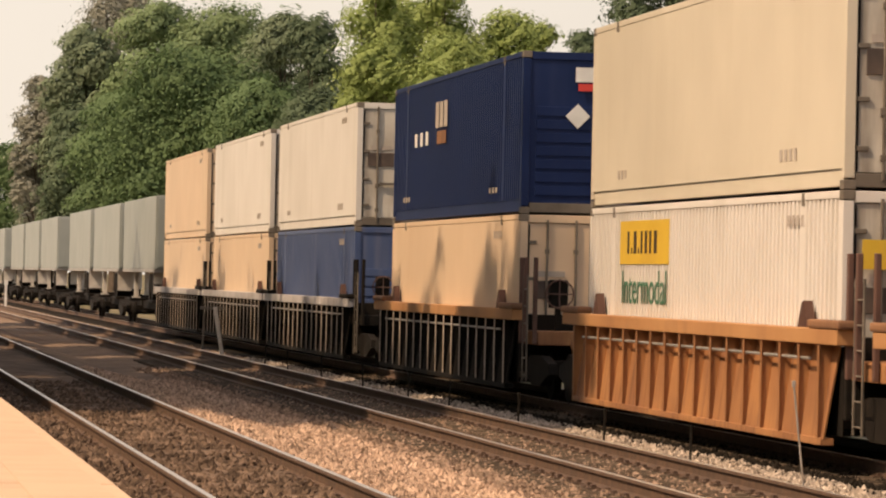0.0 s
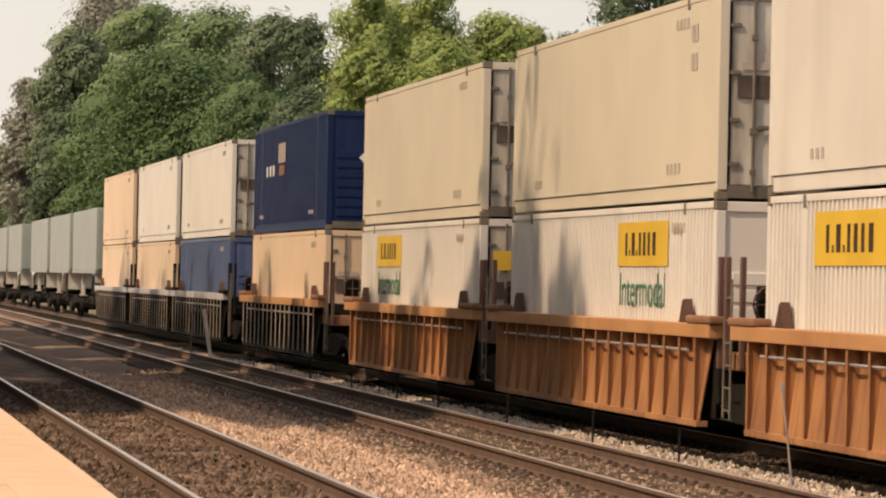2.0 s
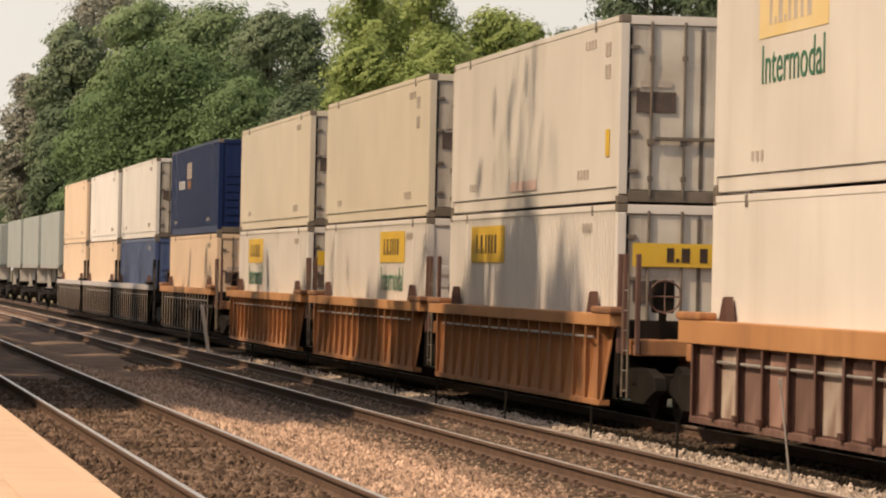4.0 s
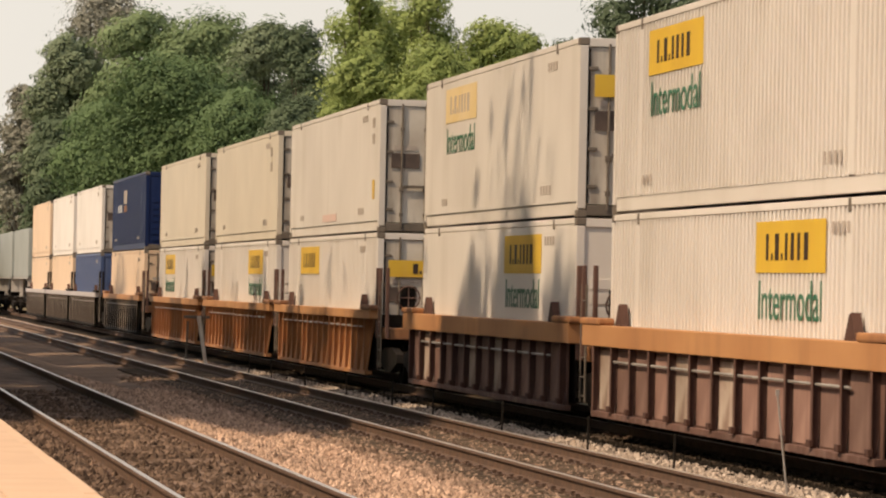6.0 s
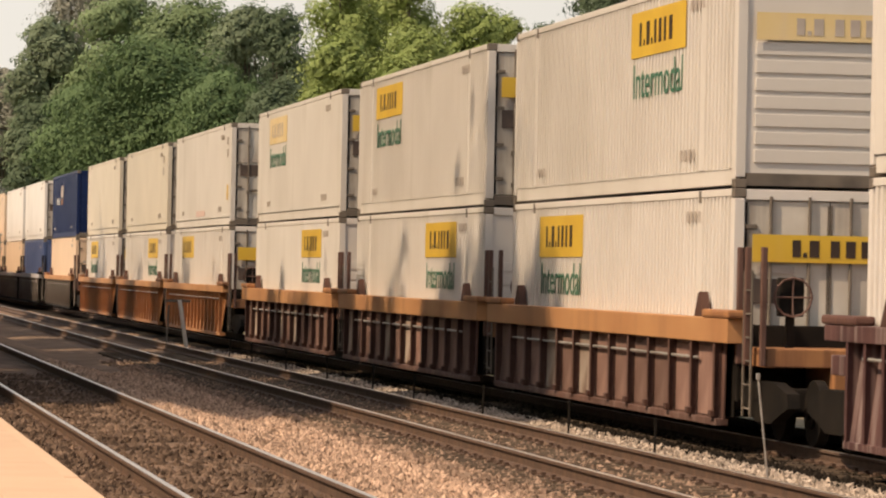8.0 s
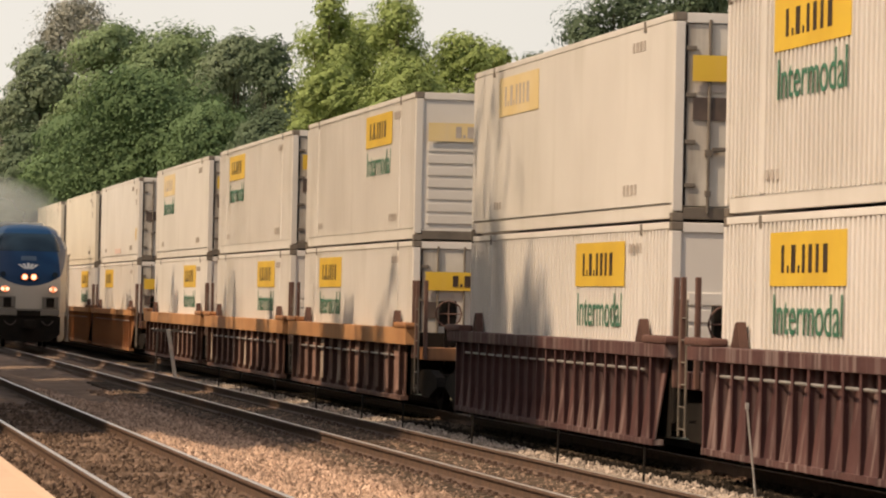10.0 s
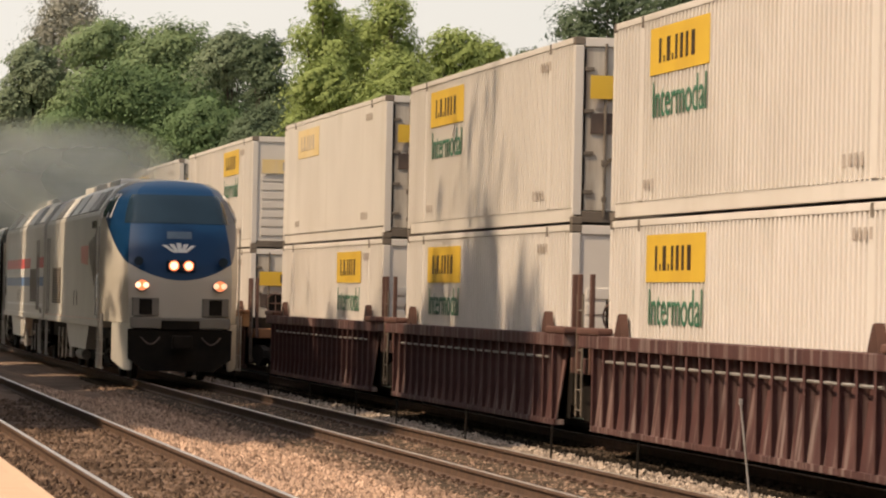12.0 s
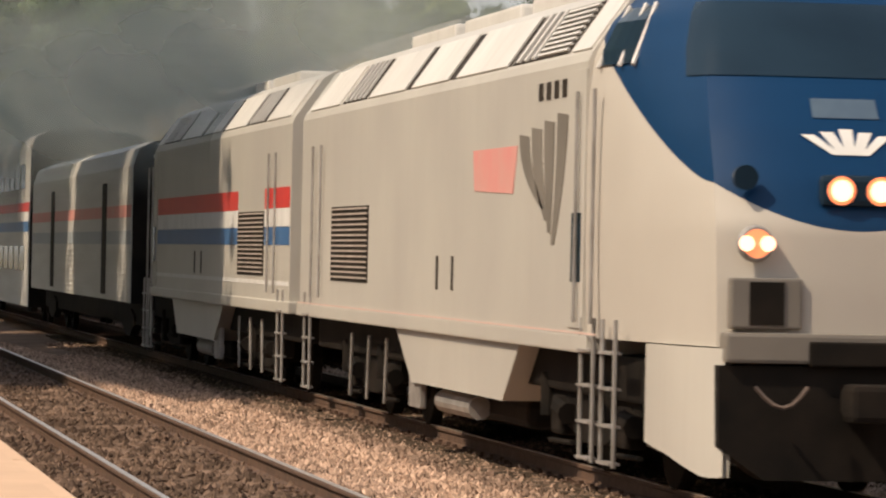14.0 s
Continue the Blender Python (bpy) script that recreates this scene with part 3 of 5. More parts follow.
def wall_profile(ribbed, y0, y1, x, side, z0, z1, name, material):
    """A side wall: upright ribs pressed into the sheet, or flat sheets with shallow seams."""
    pts = []
    if ribbed:
        n = int(round((y1 - y0) / 0.214))
        for i in range(n):
            a, d = y0 + (y1 - y0) * i / n, (y1 - y0) / n
            pts += [(a, 0), (a + 0.46 * d, 0), (a + 0.48 * d, 0.05), (a + 0.98 * d, 0.05)]
        pts.append((y1, 0))
    else:
        n = 13
        for i in range(n):
            a, d = y0 + (y1 - y0) * i / n, (y1 - y0) / n
            pts += [(a, 0.0015), (a + 0.02, 0.0015), (a + 0.03, 0.0), (a + d - 0.01, 0.0)]
        pts.append((y1, 0.0015))
    rows = [[(x + side * dd, y, z) for y, dd in pts] for z in (z0, z1)]
    inner = [[(x + side * 0.07, y, z) for y, dd in pts] for z in (z1, z0)]
    return Shape().grid(rows + inner).mesh(name, M[material])


def bars(parent, material, y, z, n, w, h, gap, name="mark", x=-1.294):
    """A short row of upright bars in place of figures."""
    for i in range(n):
        part(name, box_mesh(name, (0.006, w, h), material), "", parent, "", (x, y - i * gap - w / 2, z + h / 2))


def container(paint, label, ribbed, sign="", where="far", end="door", intermodal=True, sign_paint="yellow", end_sign=False, end_paint="yellow", marks=True, length=C_L):
    """Origin at the middle of the base; the end at -y faces the viewer."""
    c = tagged(new("shipping_container"), label, "container", "stacked containers")
    h, L2 = C_H, length / 2
    key = (paint, ribbed, length)
    for s, nm in ((1, "side_wall"), (-1, "side_wall")):
        part(nm, once(key + (s,), lambda: wall_profile(ribbed, -L2 + 0.14, L2 - 0.14, -1.285 * s, s, 0.26, h - 0.10, "side_wall", paint)), "", c)
        part("bottom_rail", once(key + ("br", s), lambda: Shape().box(*sorted((-1.262 * s, -1.18 * s)), -L2 + 0.16, L2 - 0.16, 0.045, 0.262, 0.012).mesh("bottom_rail", M[paint])), "", c)
        part("top_rail", once(key + ("tr", s), lambda: Shape().box(*sorted((-1.295 * s, -1.22 * s)), -L2 + 0.16, L2 - 0.16, h - 0.099, h - 0.004, 0.012).mesh("top_rail", M[paint])), "", c)
        for e in (-1, 1):
            part("corner_post", once((paint, "cp"), lambda: Shape().box(-0.07, 0.07, -0.07, 0.07, 0.14, h - 0.13, 0.012).mesh("corner_post", M[paint])), "", c, "", (-1.222 * s, e * (L2 - 0.072), 0))
            for z in (0.06, h - 0.062):
                part("corner_casting", box_mesh("corner_casting", (0.165, 0.18, 0.12), "frame", 0.015), "", c, "", (-1.215 * s, e * (L2 - 0.09), z))
            # lifting posts set in from the ends
            if ribbed:
                part("lift_post", once((paint, "lp", s), lambda: Shape().box(*sorted((-1.289 * s, -1.24 * s)), -0.1, 0.1, 0.264, h - 0.102, 0.004).mesh("lift_post", M[paint])), "", c, "", (0, e * (L2 - 1.98), 0))
            part("lift_plate", box_mesh("lift_plate", (0.02, 0.13, 0.16), "frame", 0.004), "", c, "", (-1.292 * s, e * (L2 - 1.98), h - 0.09))
    part("roof", once((paint, "roof", length), lambda: Shape().box(-1.22, 1.22, -L2 + 0.1, L2 - 0.1, h - 0.05, h - 0.012, 0.01).mesh("roof", M[paint])), "", c)
    part("floor", once(("cfloor", length), lambda: Shape().box(-1.19, 1.19, -L2 + 0.1, L2 - 0.1, 0.08, 0.2).mesh("floor", M["frame"])), "", c)
    part("front_wall", once((paint, "fw", length), lambda: Shape().box(-1.15, 1.15, L2 - 0.08, L2 - 0.03, 0.2, h - 0.06).mesh("front_wall", M[paint])), "", c)
    part("end_sill", once((paint, "es", length), lambda: Shape().box(-1.14, 1.14, -L2 + 0.005, -L2 + 0.12, 0.03, 0.2, 0.01).mesh("end_sill", M["frame"])), "", c)
    part("end_header", once((paint, "eh", length), lambda: Shape().box(-1.14, 1.14, -L2 + 0.005, -L2 + 0.12, h - 0.15, h - 0.01, 0.01).mesh("end_header", M[paint])), "", c)
    y = -L2
    if end == "door":
        for s in (-1, 1):
            d = part("door", once((paint, "door", s), lambda: Shape().box(*sorted((0.008 * s, 1.14 * s)), 0.0, 0.05, 0.21, h - 0.16, 0.012).mesh("door", M["soiled" if paint in ("white", "worn", "cream") else paint])), "", c, "", (0, y + 0.03, 0))
            for xx in (0.28, 0.80):
                part("lock_rod", once("rod", lambda: Shape().tube((0, 0, 0.12), (0, 0, h - 0.1), 0.022, 6).box(-0.05, 0.05, -0.02, 0.03, 0.9, 1.0, 0.008)
                                      .box(-0.04, 0.04, -0.02, 0.03, 0.35, 0.43, 0.008).box(-0.04, 0.04, -0.02, 0.03, 2.2, 2.28, 0.008).mesh("lock_rod", M["frame"])), "", d, "", (xx * s, -0.03, 0))
            for zz in (0.5, 1.1, 1.75, 2.4):
                part("hinge", box_mesh("hinge", (0.15, 0.03, 0.06), "frame", 0.008), "", d, "", (1.06 * s, -0.012, zz))
            part("gasket", box_mesh("gasket", (0.028, 0.012, h - 0.40), "black"), "", d, "dark rubber door edge", (1.128 * s, -0.004, h / 2 + 0.02))
            part("door_seam", box_mesh("door_seam", (0.03, 0.012, h - 0.45), "frame"), "", d, "", (0.02 * s, -0.004, h / 2 + 0.02))
        part("door_bar", box_mesh("door_bar", (1.7, 0.04, 0.06), "frame", 0.01), "", c, "dark locking bar across the doors", (0.1, y - 0.02, 1.0))
        part("placard", box_mesh("placard", (0.62, 0.02, 0.32), "smut", 0.005), "", c, "dark weathered placard holder", (-0.72, y + 0.018, 1.56))
        part("placard", box_mesh("placard_small", (0.5, 0.012, 0.1), "mark"), "", c, "", (-0.72, y + 0.02, 1.84))
    else:
        part("end_wall", once((paint, "ew"), lambda: Shape().box(-1.15, 1.15, 0.03, 0.08, 0.2, h - 0.15).mesh("end_wall", M[paint])), "", c, "", (0, y, 0))
        for i in range(7):
            part("end_rib", once((paint, "er"), lambda: Shape().box(-1.04, 1.04, -0.022, 0.03, -0.085, 0.085, 0.008).mesh("end_rib", M[paint])), "", c, "", (0, y + 0.028, 0.42 + i * 0.235))
    if end_sign:
        part("end_sign", box_mesh("end_sign", (2.1, 0.008, 0.36), end_paint), "", c, "yellow name plate", (0, y - 0.03, 2.12))
        for xx, wd, hh in ((-0.46, 0.11, 0.22), (-0.22, 0.13, 0.22), (0.06, 0.12, 0.22), (0.27, 0.13, 0.22), (0.48, 0.13, 0.22), (0.69, 0.11, 0.22), (-0.345, 0.05, 0.06)):
            part("sign_bar", box_mesh("sign_bar_end", (wd, 0.006, hh), "ink" if end_paint == "yellow" else "mark"), "", c, "", (xx, y - 0.037, 2.01 + hh / 2))
    if sign:
        y1 = (L2 - 2.5) if where == "far" else (-L2 + 6.7)
        part("sign", box_mesh("sign", (0.006, 3.6, 0.66), sign_paint), "", c, "yellow sign sheet", (-1.291, y1 - 1.8, 2.33))
        for a, wd, hh in ((0.58, 0.13, 0.34), (0.86, 0.08, 0.09), (1.06, 0.2, 0.34), (1.38, 0.08, 0.09), (1.58, 0.13, 0.34), (1.88, 0.16, 0.34), (2.22, 0.13, 0.34), (2.56, 0.2, 0.34)):
            part("sign_bar", box_mesh("sign_bar", (0.005, wd, hh), "ink" if sign_paint == "yellow" else "mark"), "", c, "", (-1.297, y1 - a - wd / 2, 2.16 + hh / 2))
        if intermodal:
            w = once(("word", intermodal), lambda: lettering("Intermodal", intermodal if isinstance(intermodal, str) else "green", 3.25, 0.5))
            part("lettering", w, "", c, "dark green word on the wall", (-1.289, y1 - 0.2, 1.4))
    if marks:
        bars(c, "mark", L2 - 2.2, 0.42, 3, 0.12, 0.13, 0.26)
        bars(c, "mark", -L2 + 3.3, 0.42, 4, 0.12, 0.15, 0.26)
        bars(c, "mark", -L2 + 2.8, h - 0.42, 4, 0.12, 0.14, 0.24)
    return c


# well cars
def wheelset(parent, x, y, z, r=0.42):
    w = part("wheelset", once(("wheelset", r), lambda: Shape().tube((-0.9, 0, 0), (0.9, 0, 0), 0.08, 8).tube((-0.82, 0, 0), (-0.69, 0, 0), r, 20)
                              .tube((0.69, 0, 0), (0.82, 0, 0), r, 20).tube((-0.86, 0, 0), (-0.82, 0, 0), r * 0.45, 12).mesh("wheelset", M["black"])), "", parent, "dark steel wheels on their axle", (x, y, z))
    return w


WHEELS = []   # (wheelset, place along its truck)


def truck(parent, y, z0):
    tk = part("truck", once("truckframe", lambda: Shape().slab([(-1.25, 0.5), (-1.2, 0.68), (-0.5, 0.80), (0.5, 0.80), (1.2, 0.68), (1.25, 0.5), (0.9, 0.42), (0.4, 0.28), (-0.4, 0.28), (-0.9, 0.42)], -1.24, -1.08)
                            .slab([(-1.25, 0.5), (-1.2, 0.68), (-0.5, 0.80), (0.5, 0.80), (1.2, 0.68), (1.25, 0.5), (0.9, 0.42), (0.4, 0.28), (-0.4, 0.28), (-0.9, 0.42)], 1.08, 1.24)
                            .box(-1.08, 1.08, -0.25, 0.25, 0.42, 0.72, 0.03).mesh("truck", M["black"])), "", parent, "grimy cast steel truck", (0, y, z0))
    for e in (-0.86, 0.86):
        w = wheelset(tk, 0, e, 0.43)
        if parent.name.startswith("well_car"):
            WHEELS.append((w, e))


def well_car(near_ends, side, sill, rib, label, low_taper, cap):
    """An articulated car. near_ends: y of the viewer's end of each container, far to near. Origin at the rails under the middle unit."""
    mid = near_ends[len(near_ends) // 2] + C_L / 2
    car = tagged(new("well_car"), label, "rail car", "well cars of the freight train")
    z = 0.0
    broad = low_taper > 0.6
    low_taper = low_taper - 0.45 if broad else low_taper
    for q, ne in enumerate(near_ends):
        y0, y1 = ne - mid - 0.35, ne - mid + C_L + 0.35
        ym = (y0 + y1) / 2
        zs0, zs1 = (1.40, 1.59) if not broad else (1.26, 1.58)
        for s in (1, -1):
            x = -1.40 * s
            lo = 0.24
            def slanted():
                hl = (y1 - y0) / 2
                ring = [(-hl + low_taper, lo), (hl - low_taper, lo), (hl - 0.1, zs0 + 0.03), (-hl + 0.1, zs0 + 0.03)]
                out = [(-((1.50 - 0.145 * (zz - lo) / (zs0 - lo)) if not broad else 1.43) * s, yy, zz) for yy, zz in ring]
                back = [(x + 0.02 * s, yy, zz) for x, yy, zz in out]
                return Shape().add(out + back, [(0, 1, 2, 3), (7, 6, 5, 4), (0, 4, 5, 1), (1, 5, 6, 2), (2, 6, 7, 3), (3, 7, 4, 0)]).mesh("side_plate", M[side])

            wall = once((side, "well", s, low_taper), slanted)
            # added black strip standing in for the shade behind the side plate
            part("inner_liner", once(("gap_dark", s), lambda: Shape().box(*sorted((-1.312 * s, -1.322 * s)), -(y1 - y0) / 2 + 0.05, (y1 - y0) / 2 - 0.05, 0.30, 1.38).mesh("inner_liner", M["black"])), "", car, "", (0, ym, z))
            w = part("side_plate", wall, "", car, "", (0, ym, z))
            part("top_sill", once((sill, "sill", s, zs0), lambda: Shape().box(*sorted((-1.30 * s, -1.56 * s)), -(y1 - y0) / 2 - 0.5, (y1 - y0) / 2 + 0.5, zs0, zs1, 0.015).mesh("top_sill", M["sillpaint" if sill == "orange" else sill])), "", car, "", (0, ym, z))
            part("bottom_sill", once((side, "bs", s, low_taper), lambda: Shape().box(*sorted((-1.36 * s, -1.53 * s)), -(y1 - y0) / 2 + low_taper, (y1 - y0) / 2 - low_taper, lo - 0.06, lo + 0.03, 0.012).mesh("bottom_sill", M[side])), "", car, "", (0, ym, z))
            n = 13 if broad else 22 if side == "maroon" else 17
            # webs on broad cars get the rust colour with their shade painted in
            rb = once((side, "web", s, zs0), lambda: Shape().prism([(-1.47 * s, lo + 0.035), (-1.53 * s, lo + 0.035), (-1.53 * s, zs0 - 0.004), (-1.35 * s, zs0 - 0.004)], -0.022, 0.022).mesh("rib", M["rust_shade" if broad else side]))
            fl = once((rib, "flange", s, zs0), lambda: Shape().box(*sorted((-1.5305 * s, -1.543 * s)), -0.045, 0.045, lo + 0.035, zs0 - 0.006).mesh("flange", M[rib]))
            for i in range(n):
                yy = ym + (i - (n - 1) / 2) * (y1 - y0 - 2 * low_taper - 0.3) / (n - 1)
                web = part("rib", rb, "", car, "", (0, yy, z))
                part("flange", fl, "", web)
                if broad and s > 0 and i < n - 1:
                    pitch = (y1 - y0 - 2 * low_taper - 0.3) / (n - 1)
                    pale = (i * 7 + q * 5) % 6 in (0, 4) and i > 2
                    part("panel", box_mesh("panel", (0.008, round(pitch - 0.16, 3), zs0 - lo - 0.12), "bay_pale" if pale else "bay"), "", car, "scraped pale side panel" if pale else "", (-1.436, yy + pitch / 2, (zs0 + lo) / 2))
                    part("rib_foot", box_mesh("rib_foot", (0.06, 0.16, 0.09), "rust_shade", 0.01), "", web, "", (-1.555, 0, lo + 0.09))
            # guide cones and cover boxes by the ends
            for e in (-1, 1):
                yy = ym + e * ((y1 - y0) / 2 - 0.15)
                part("cover_box", once((cap, "cov", s, low_taper), lambda: Shape().box(*sorted((-1.33 * s, -1.58 * s)), -0.75, 0.75, zs1 + 0.002, zs1 + 0.11, 0.035).mesh("cover_box", M[cap])), "", car, "", (0, yy, z))
                part("guide", once(("guide", s), lambda: Shape().slab([(-0.26, 0), (0.24, 0), (0.03, 0.30), (-0.07, 0.33)], *sorted((-1.32 * s, -1.44 * s))).mesh("guide", M["rust_shade"])), "", car, "", (0, ym + e * ((y1 - y0) / 2 - 1.7), zs1 + 0.002))
        if broad:
            part("brake_pipe", once(("pipe", low_taper), lambda: Shape().tube((-1.49, -7, 1.04), (-1.49, 7, 1.04), 0.022, 6).mesh("brake_pipe", M["steel"])), "", car, "pale steel pipe", (0, ym, z))
        else:
            part("brake_pipe", once(("pipe", low_taper), lambda: Shape().tube((-1.50, -7.4, 1.22), (-1.50, 7.4, 1.22), 0.022, 6).mesh("brake_pipe", M["steel"])), "", car, "pale steel pipe", (0, ym, z))
        part("well_floor", once("wfloor", lambda: Shape().box(-1.3, 1.3, -8.2, 8.2, 0.30, 0.36).mesh("well_floor", M["black"])), "", car, "", (0, ym, z))
        for e in (-1, 1):
            yy = ym + e * ((y1 - y0) / 2)
            part("end_bulkhead", once((side, "eb"), lambda: Shape().box(-1.32, 1.32, -0.06, 0.06, 0.5, 1.5, 0.02).mesh("end_bulkhead", M["black"])), "", car, "", (0, yy, z))
            part("end_platform", once((sill, "ep", e), lambda: Shape().box(-1.25, 1.25, *sorted((0.05 * e, 1.35 * e)), 0.98, 1.22, 0.02).box(-0.4, 0.4, *sorted((0.05 * e, 1.5 * e)), 0.7, 0.98, 0.02).mesh("end_platform", M[sill if sill != "silver" else "black"])), "", car, "", (0, yy, z))
        # uprights and ladder at the viewer's end
        yy = y0 - 0.6
        for k, dx in ((0, -1.38), (0.42, -1.38), (0.95, -1.30)):
            part("upright", once(("upr", sill), lambda: Shape().box(-0.035, 0.035, -0.05, 0.05, 1.0, 2.5, 0.012).mesh("upright", M["brown" if sill != "silver" else "black"])), "", car, "", (dx, yy - k + 0.2, z))
        ld = Shape().tube((-1.40, yy - 0.55, 0.35), (-1.40, yy - 0.55, 2.2), 0.018, 6).tube((-1.40, yy - 0.15, 0.35), (-1.40, yy - 0.15, 2.2), 0.018, 6)
        for k in range(6):
            ld.tube((-1.40, yy - 0.55, 0.45 + 0.3 * k), (-1.40, yy - 0.15, 0.45 + 0.3 * k), 0.014, 6)
        stand = part("brake_stand", once("bstand", lambda: Shape().box(-0.16, 0.16, -0.11, 0.11, 0.0, 0.5, 0.03).box(-0.05, 0.05, -0.06, 0.06, -0.75, 0.0, 0.01).mesh("brake_stand", M["black"])), "", car, "black brake stand", (-0.75, yy + 0.05, 1.62))
        wheel = Shape()
        for k in range(12):
            a0, a1 = k * math.tau / 12, (k + 1) * math.tau / 12
            wheel.tube((0.25 * math.cos(a0), -0.15, 0.25 + 0.25 * math.sin(a0)), (0.25 * math.cos(a1), -0.15, 0.25 + 0.25 * math.sin(a1)), 0.016, 5)
            if k % 3 == 0:
                wheel.tube((0, -0.12, 0.25), (0.25 * math.cos(a0), -0.15, 0.25 + 0.25 * math.sin(a0)), 0.012, 5)
        part("brake_wheel", wheel, "brown", stand, "worn spoked hand wheel")
        part("ladder", ld, "frame", car, "thin worn steel ladder", (0, 0, z))
        if q < len(near_ends) - 1:
            truck(car, (ne + near_ends[q + 1] + C_L) / 2 - mid, z)
    truck(car, near_ends[0] + C_L + 1.55 - mid, z)
    truck(car, near_ends[-1] - 1.55 - mid, z)
    for e, yy in ((1, near_ends[0] + C_L + 2.3 - mid), (-1, near_ends[-1] - 2.3 - mid)):
        part("coupler", once(("coupler", e), lambda: Shape().box(-0.12, 0.12, *sorted((-0.6 * e, 0.85 * e)), 0.76, 0.98, 0.03).box(-0.2, 0.2, *sorted((0.5 * e, 0.9 * e)), 0.72, 1.02, 0.04).mesh("coupler", M["black"])), "", car, "", (0, yy, z))
    MOVING.append((car, X_FAR, mid, Z_FAR, FREIGHT))
    return car


FREIGHT = 12.87
Z_LOW = Z_FAR + 0.38
Z_UP = Z_LOW + C_H + 0.004
NEAR = [129.0, 110.2, 91.9, 69.5, 46.8, 27.3, 8.2, -14.5, -33.5, -52.4, -75.1, -94.3, -113.3, -136.4, -155.4]
well_car(NEAR[0:3], "black", "silver", "rib", "black three-unit well car with silver sills", 0.3, "black")
well_car(NEAR[3:4], "black", "orange", "rib", "single black-sided well car with orange sills and grey ribs", 0.3, "rusty")
well_car(NEAR[4:7], "orange", "orange", "orange", "rust-streaked orange yellow three-unit well car", 0.3, "rusty")
well_car(NEAR[7:10], "brown", "orange", "brown", "three-unit well car with orange sills and rusty brown sides", 0.62, "orange")
well_car(NEAR[10:13], "maroon", "maroon", "maroon", "rusted maroon three-unit well car", 0.3, "maroon_cap")
well_car(NEAR[13:15], "rusty", "orange", "rusty", "rust-brown well car with orange yellow sills", 0.3, "orange")


def load(i, up, *a, **k):
    c = container(*a, **k)
    MOVING.append((c, X_FAR, NEAR[i] + C_L / 2, Z_UP if up else Z_LOW, FREIGHT))
    return c


W_RIB = "white ribbed container with a yellow sign"
load(0, 0, "tan", "plain tan container in the well", False)
load(0, 1, "tan", "plain tan container stacked on top", False)
load(1, 0, "tan", "plain tan container in the well", False)
load(1, 1, "white", "plain off-white container stacked on top", False)
load(2, 0, "bluelight", "mid blue container in the well", True, end="rib")
load(2, 1, "white", "white smooth-sided container stacked on top", False)
load(3, 0, "tan", "tan smooth container with barred doors", False)
blue = load(3, 1, "blue", "dark blue container with a pale diamond placard", True, end="rib", marks=False)
load(4, 0, "white", W_RIB, True, sign="y", end_sign=True)
load(4, 1, "cream", "cream smooth-sided container stacked on top", False)
load(5, 0, "white", W_RIB, True, sign="y", where="near", end="rib")
six = load(5, 1, "cream", "cream smooth-sided container with a stained door end", False)
load(6, 0, "white", W_RIB, True, sign="y", end_sign=True, intermodal=False)
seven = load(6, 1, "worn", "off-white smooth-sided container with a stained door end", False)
for i, wl, wu, eu in ((7, "near", "far", "door"), (8, "near", "far", "door"), (9, "far", "near", "rib"), (10, "near", "far", "door"), (11, "far", "far", "door"),
                      (12, "far", "far", "door"), (13, "far", "far", "door"), (14, "far", "far", "door")):
    load(i, 0, "white", W_RIB, i not in (7,), sign="y", where=wl, end="rib" if i in (7, 8, 10, 11) else "door", end_sign=i in (9, 12))
    # upper boxes take the darkened copy of the white
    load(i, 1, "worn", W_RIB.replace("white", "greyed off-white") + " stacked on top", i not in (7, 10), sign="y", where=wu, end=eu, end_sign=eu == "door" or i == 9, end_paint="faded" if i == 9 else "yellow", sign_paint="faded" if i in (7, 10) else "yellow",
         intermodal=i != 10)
# small plates and codes on the plain boxes
for zz in (2.25, 1.85):
    bars(six, "mark", -6.3, zz, 2, 0.16, 0.24, 0.24)
part("code_plate", box_mesh("code_plate", (0.008, 0.3, 0.42), "yellow"), "", seven, "small orange yellow plate", (-1.296, -7.2, 0.95))
part("faded_text", box_mesh("faded_text", (0.006, 2.5, 0.17), "red_soft"), "", seven, "faded red line of text", (-1.296, 0.2, 0.42))
for zz in (2.3, 1.95):
    bars(seven, "mark", -6.9, zz, 2, 0.15, 0.22, 0.24)
# marks on the dark blue container
for y in (1.9, 1.35, 0.8):
    part("emblem_bar", box_mesh("emblem_bar", (0.006, 0.42, 0.52), "mark"), "", blue, "", (-1.304, y, 2.12))
part("emblem_base", box_mesh("emblem_base", (0.006, 1.2, 0.26), "rusty"), "", blue, "faded red block under the emblem", (-1.304, 1.3, 1.66))
bars(blue, "pale", 5.0, 1.55, 3, 0.35, 0.28, 0.75)
bars(blue, "mark", 6.5, 0.42, 3, 0.2, 0.1, 0.35)
bars(blue, "mark", -4.6, 0.42, 3, 0.2, 0.1, 0.35)
part("placard", Shape().add([(-0.22, 0, 0), (0, 0, -0.22), (0.22, 0, 0), (0, 0, 0.22), (-0.22, 0.02, 0), (0, 0.02, -0.22), (0.22, 0.02, 0), (0, 0.02, 0.22)],
     [(0, 1, 2, 3), (7, 6, 5, 4), (0, 4, 5, 1), (1, 5, 6, 2), (2, 6, 7, 3), (3, 7, 4, 0)]), "pale", blue, "pale diamond placard", (-0.3, -C_L / 2 - 0.03, 1.75))
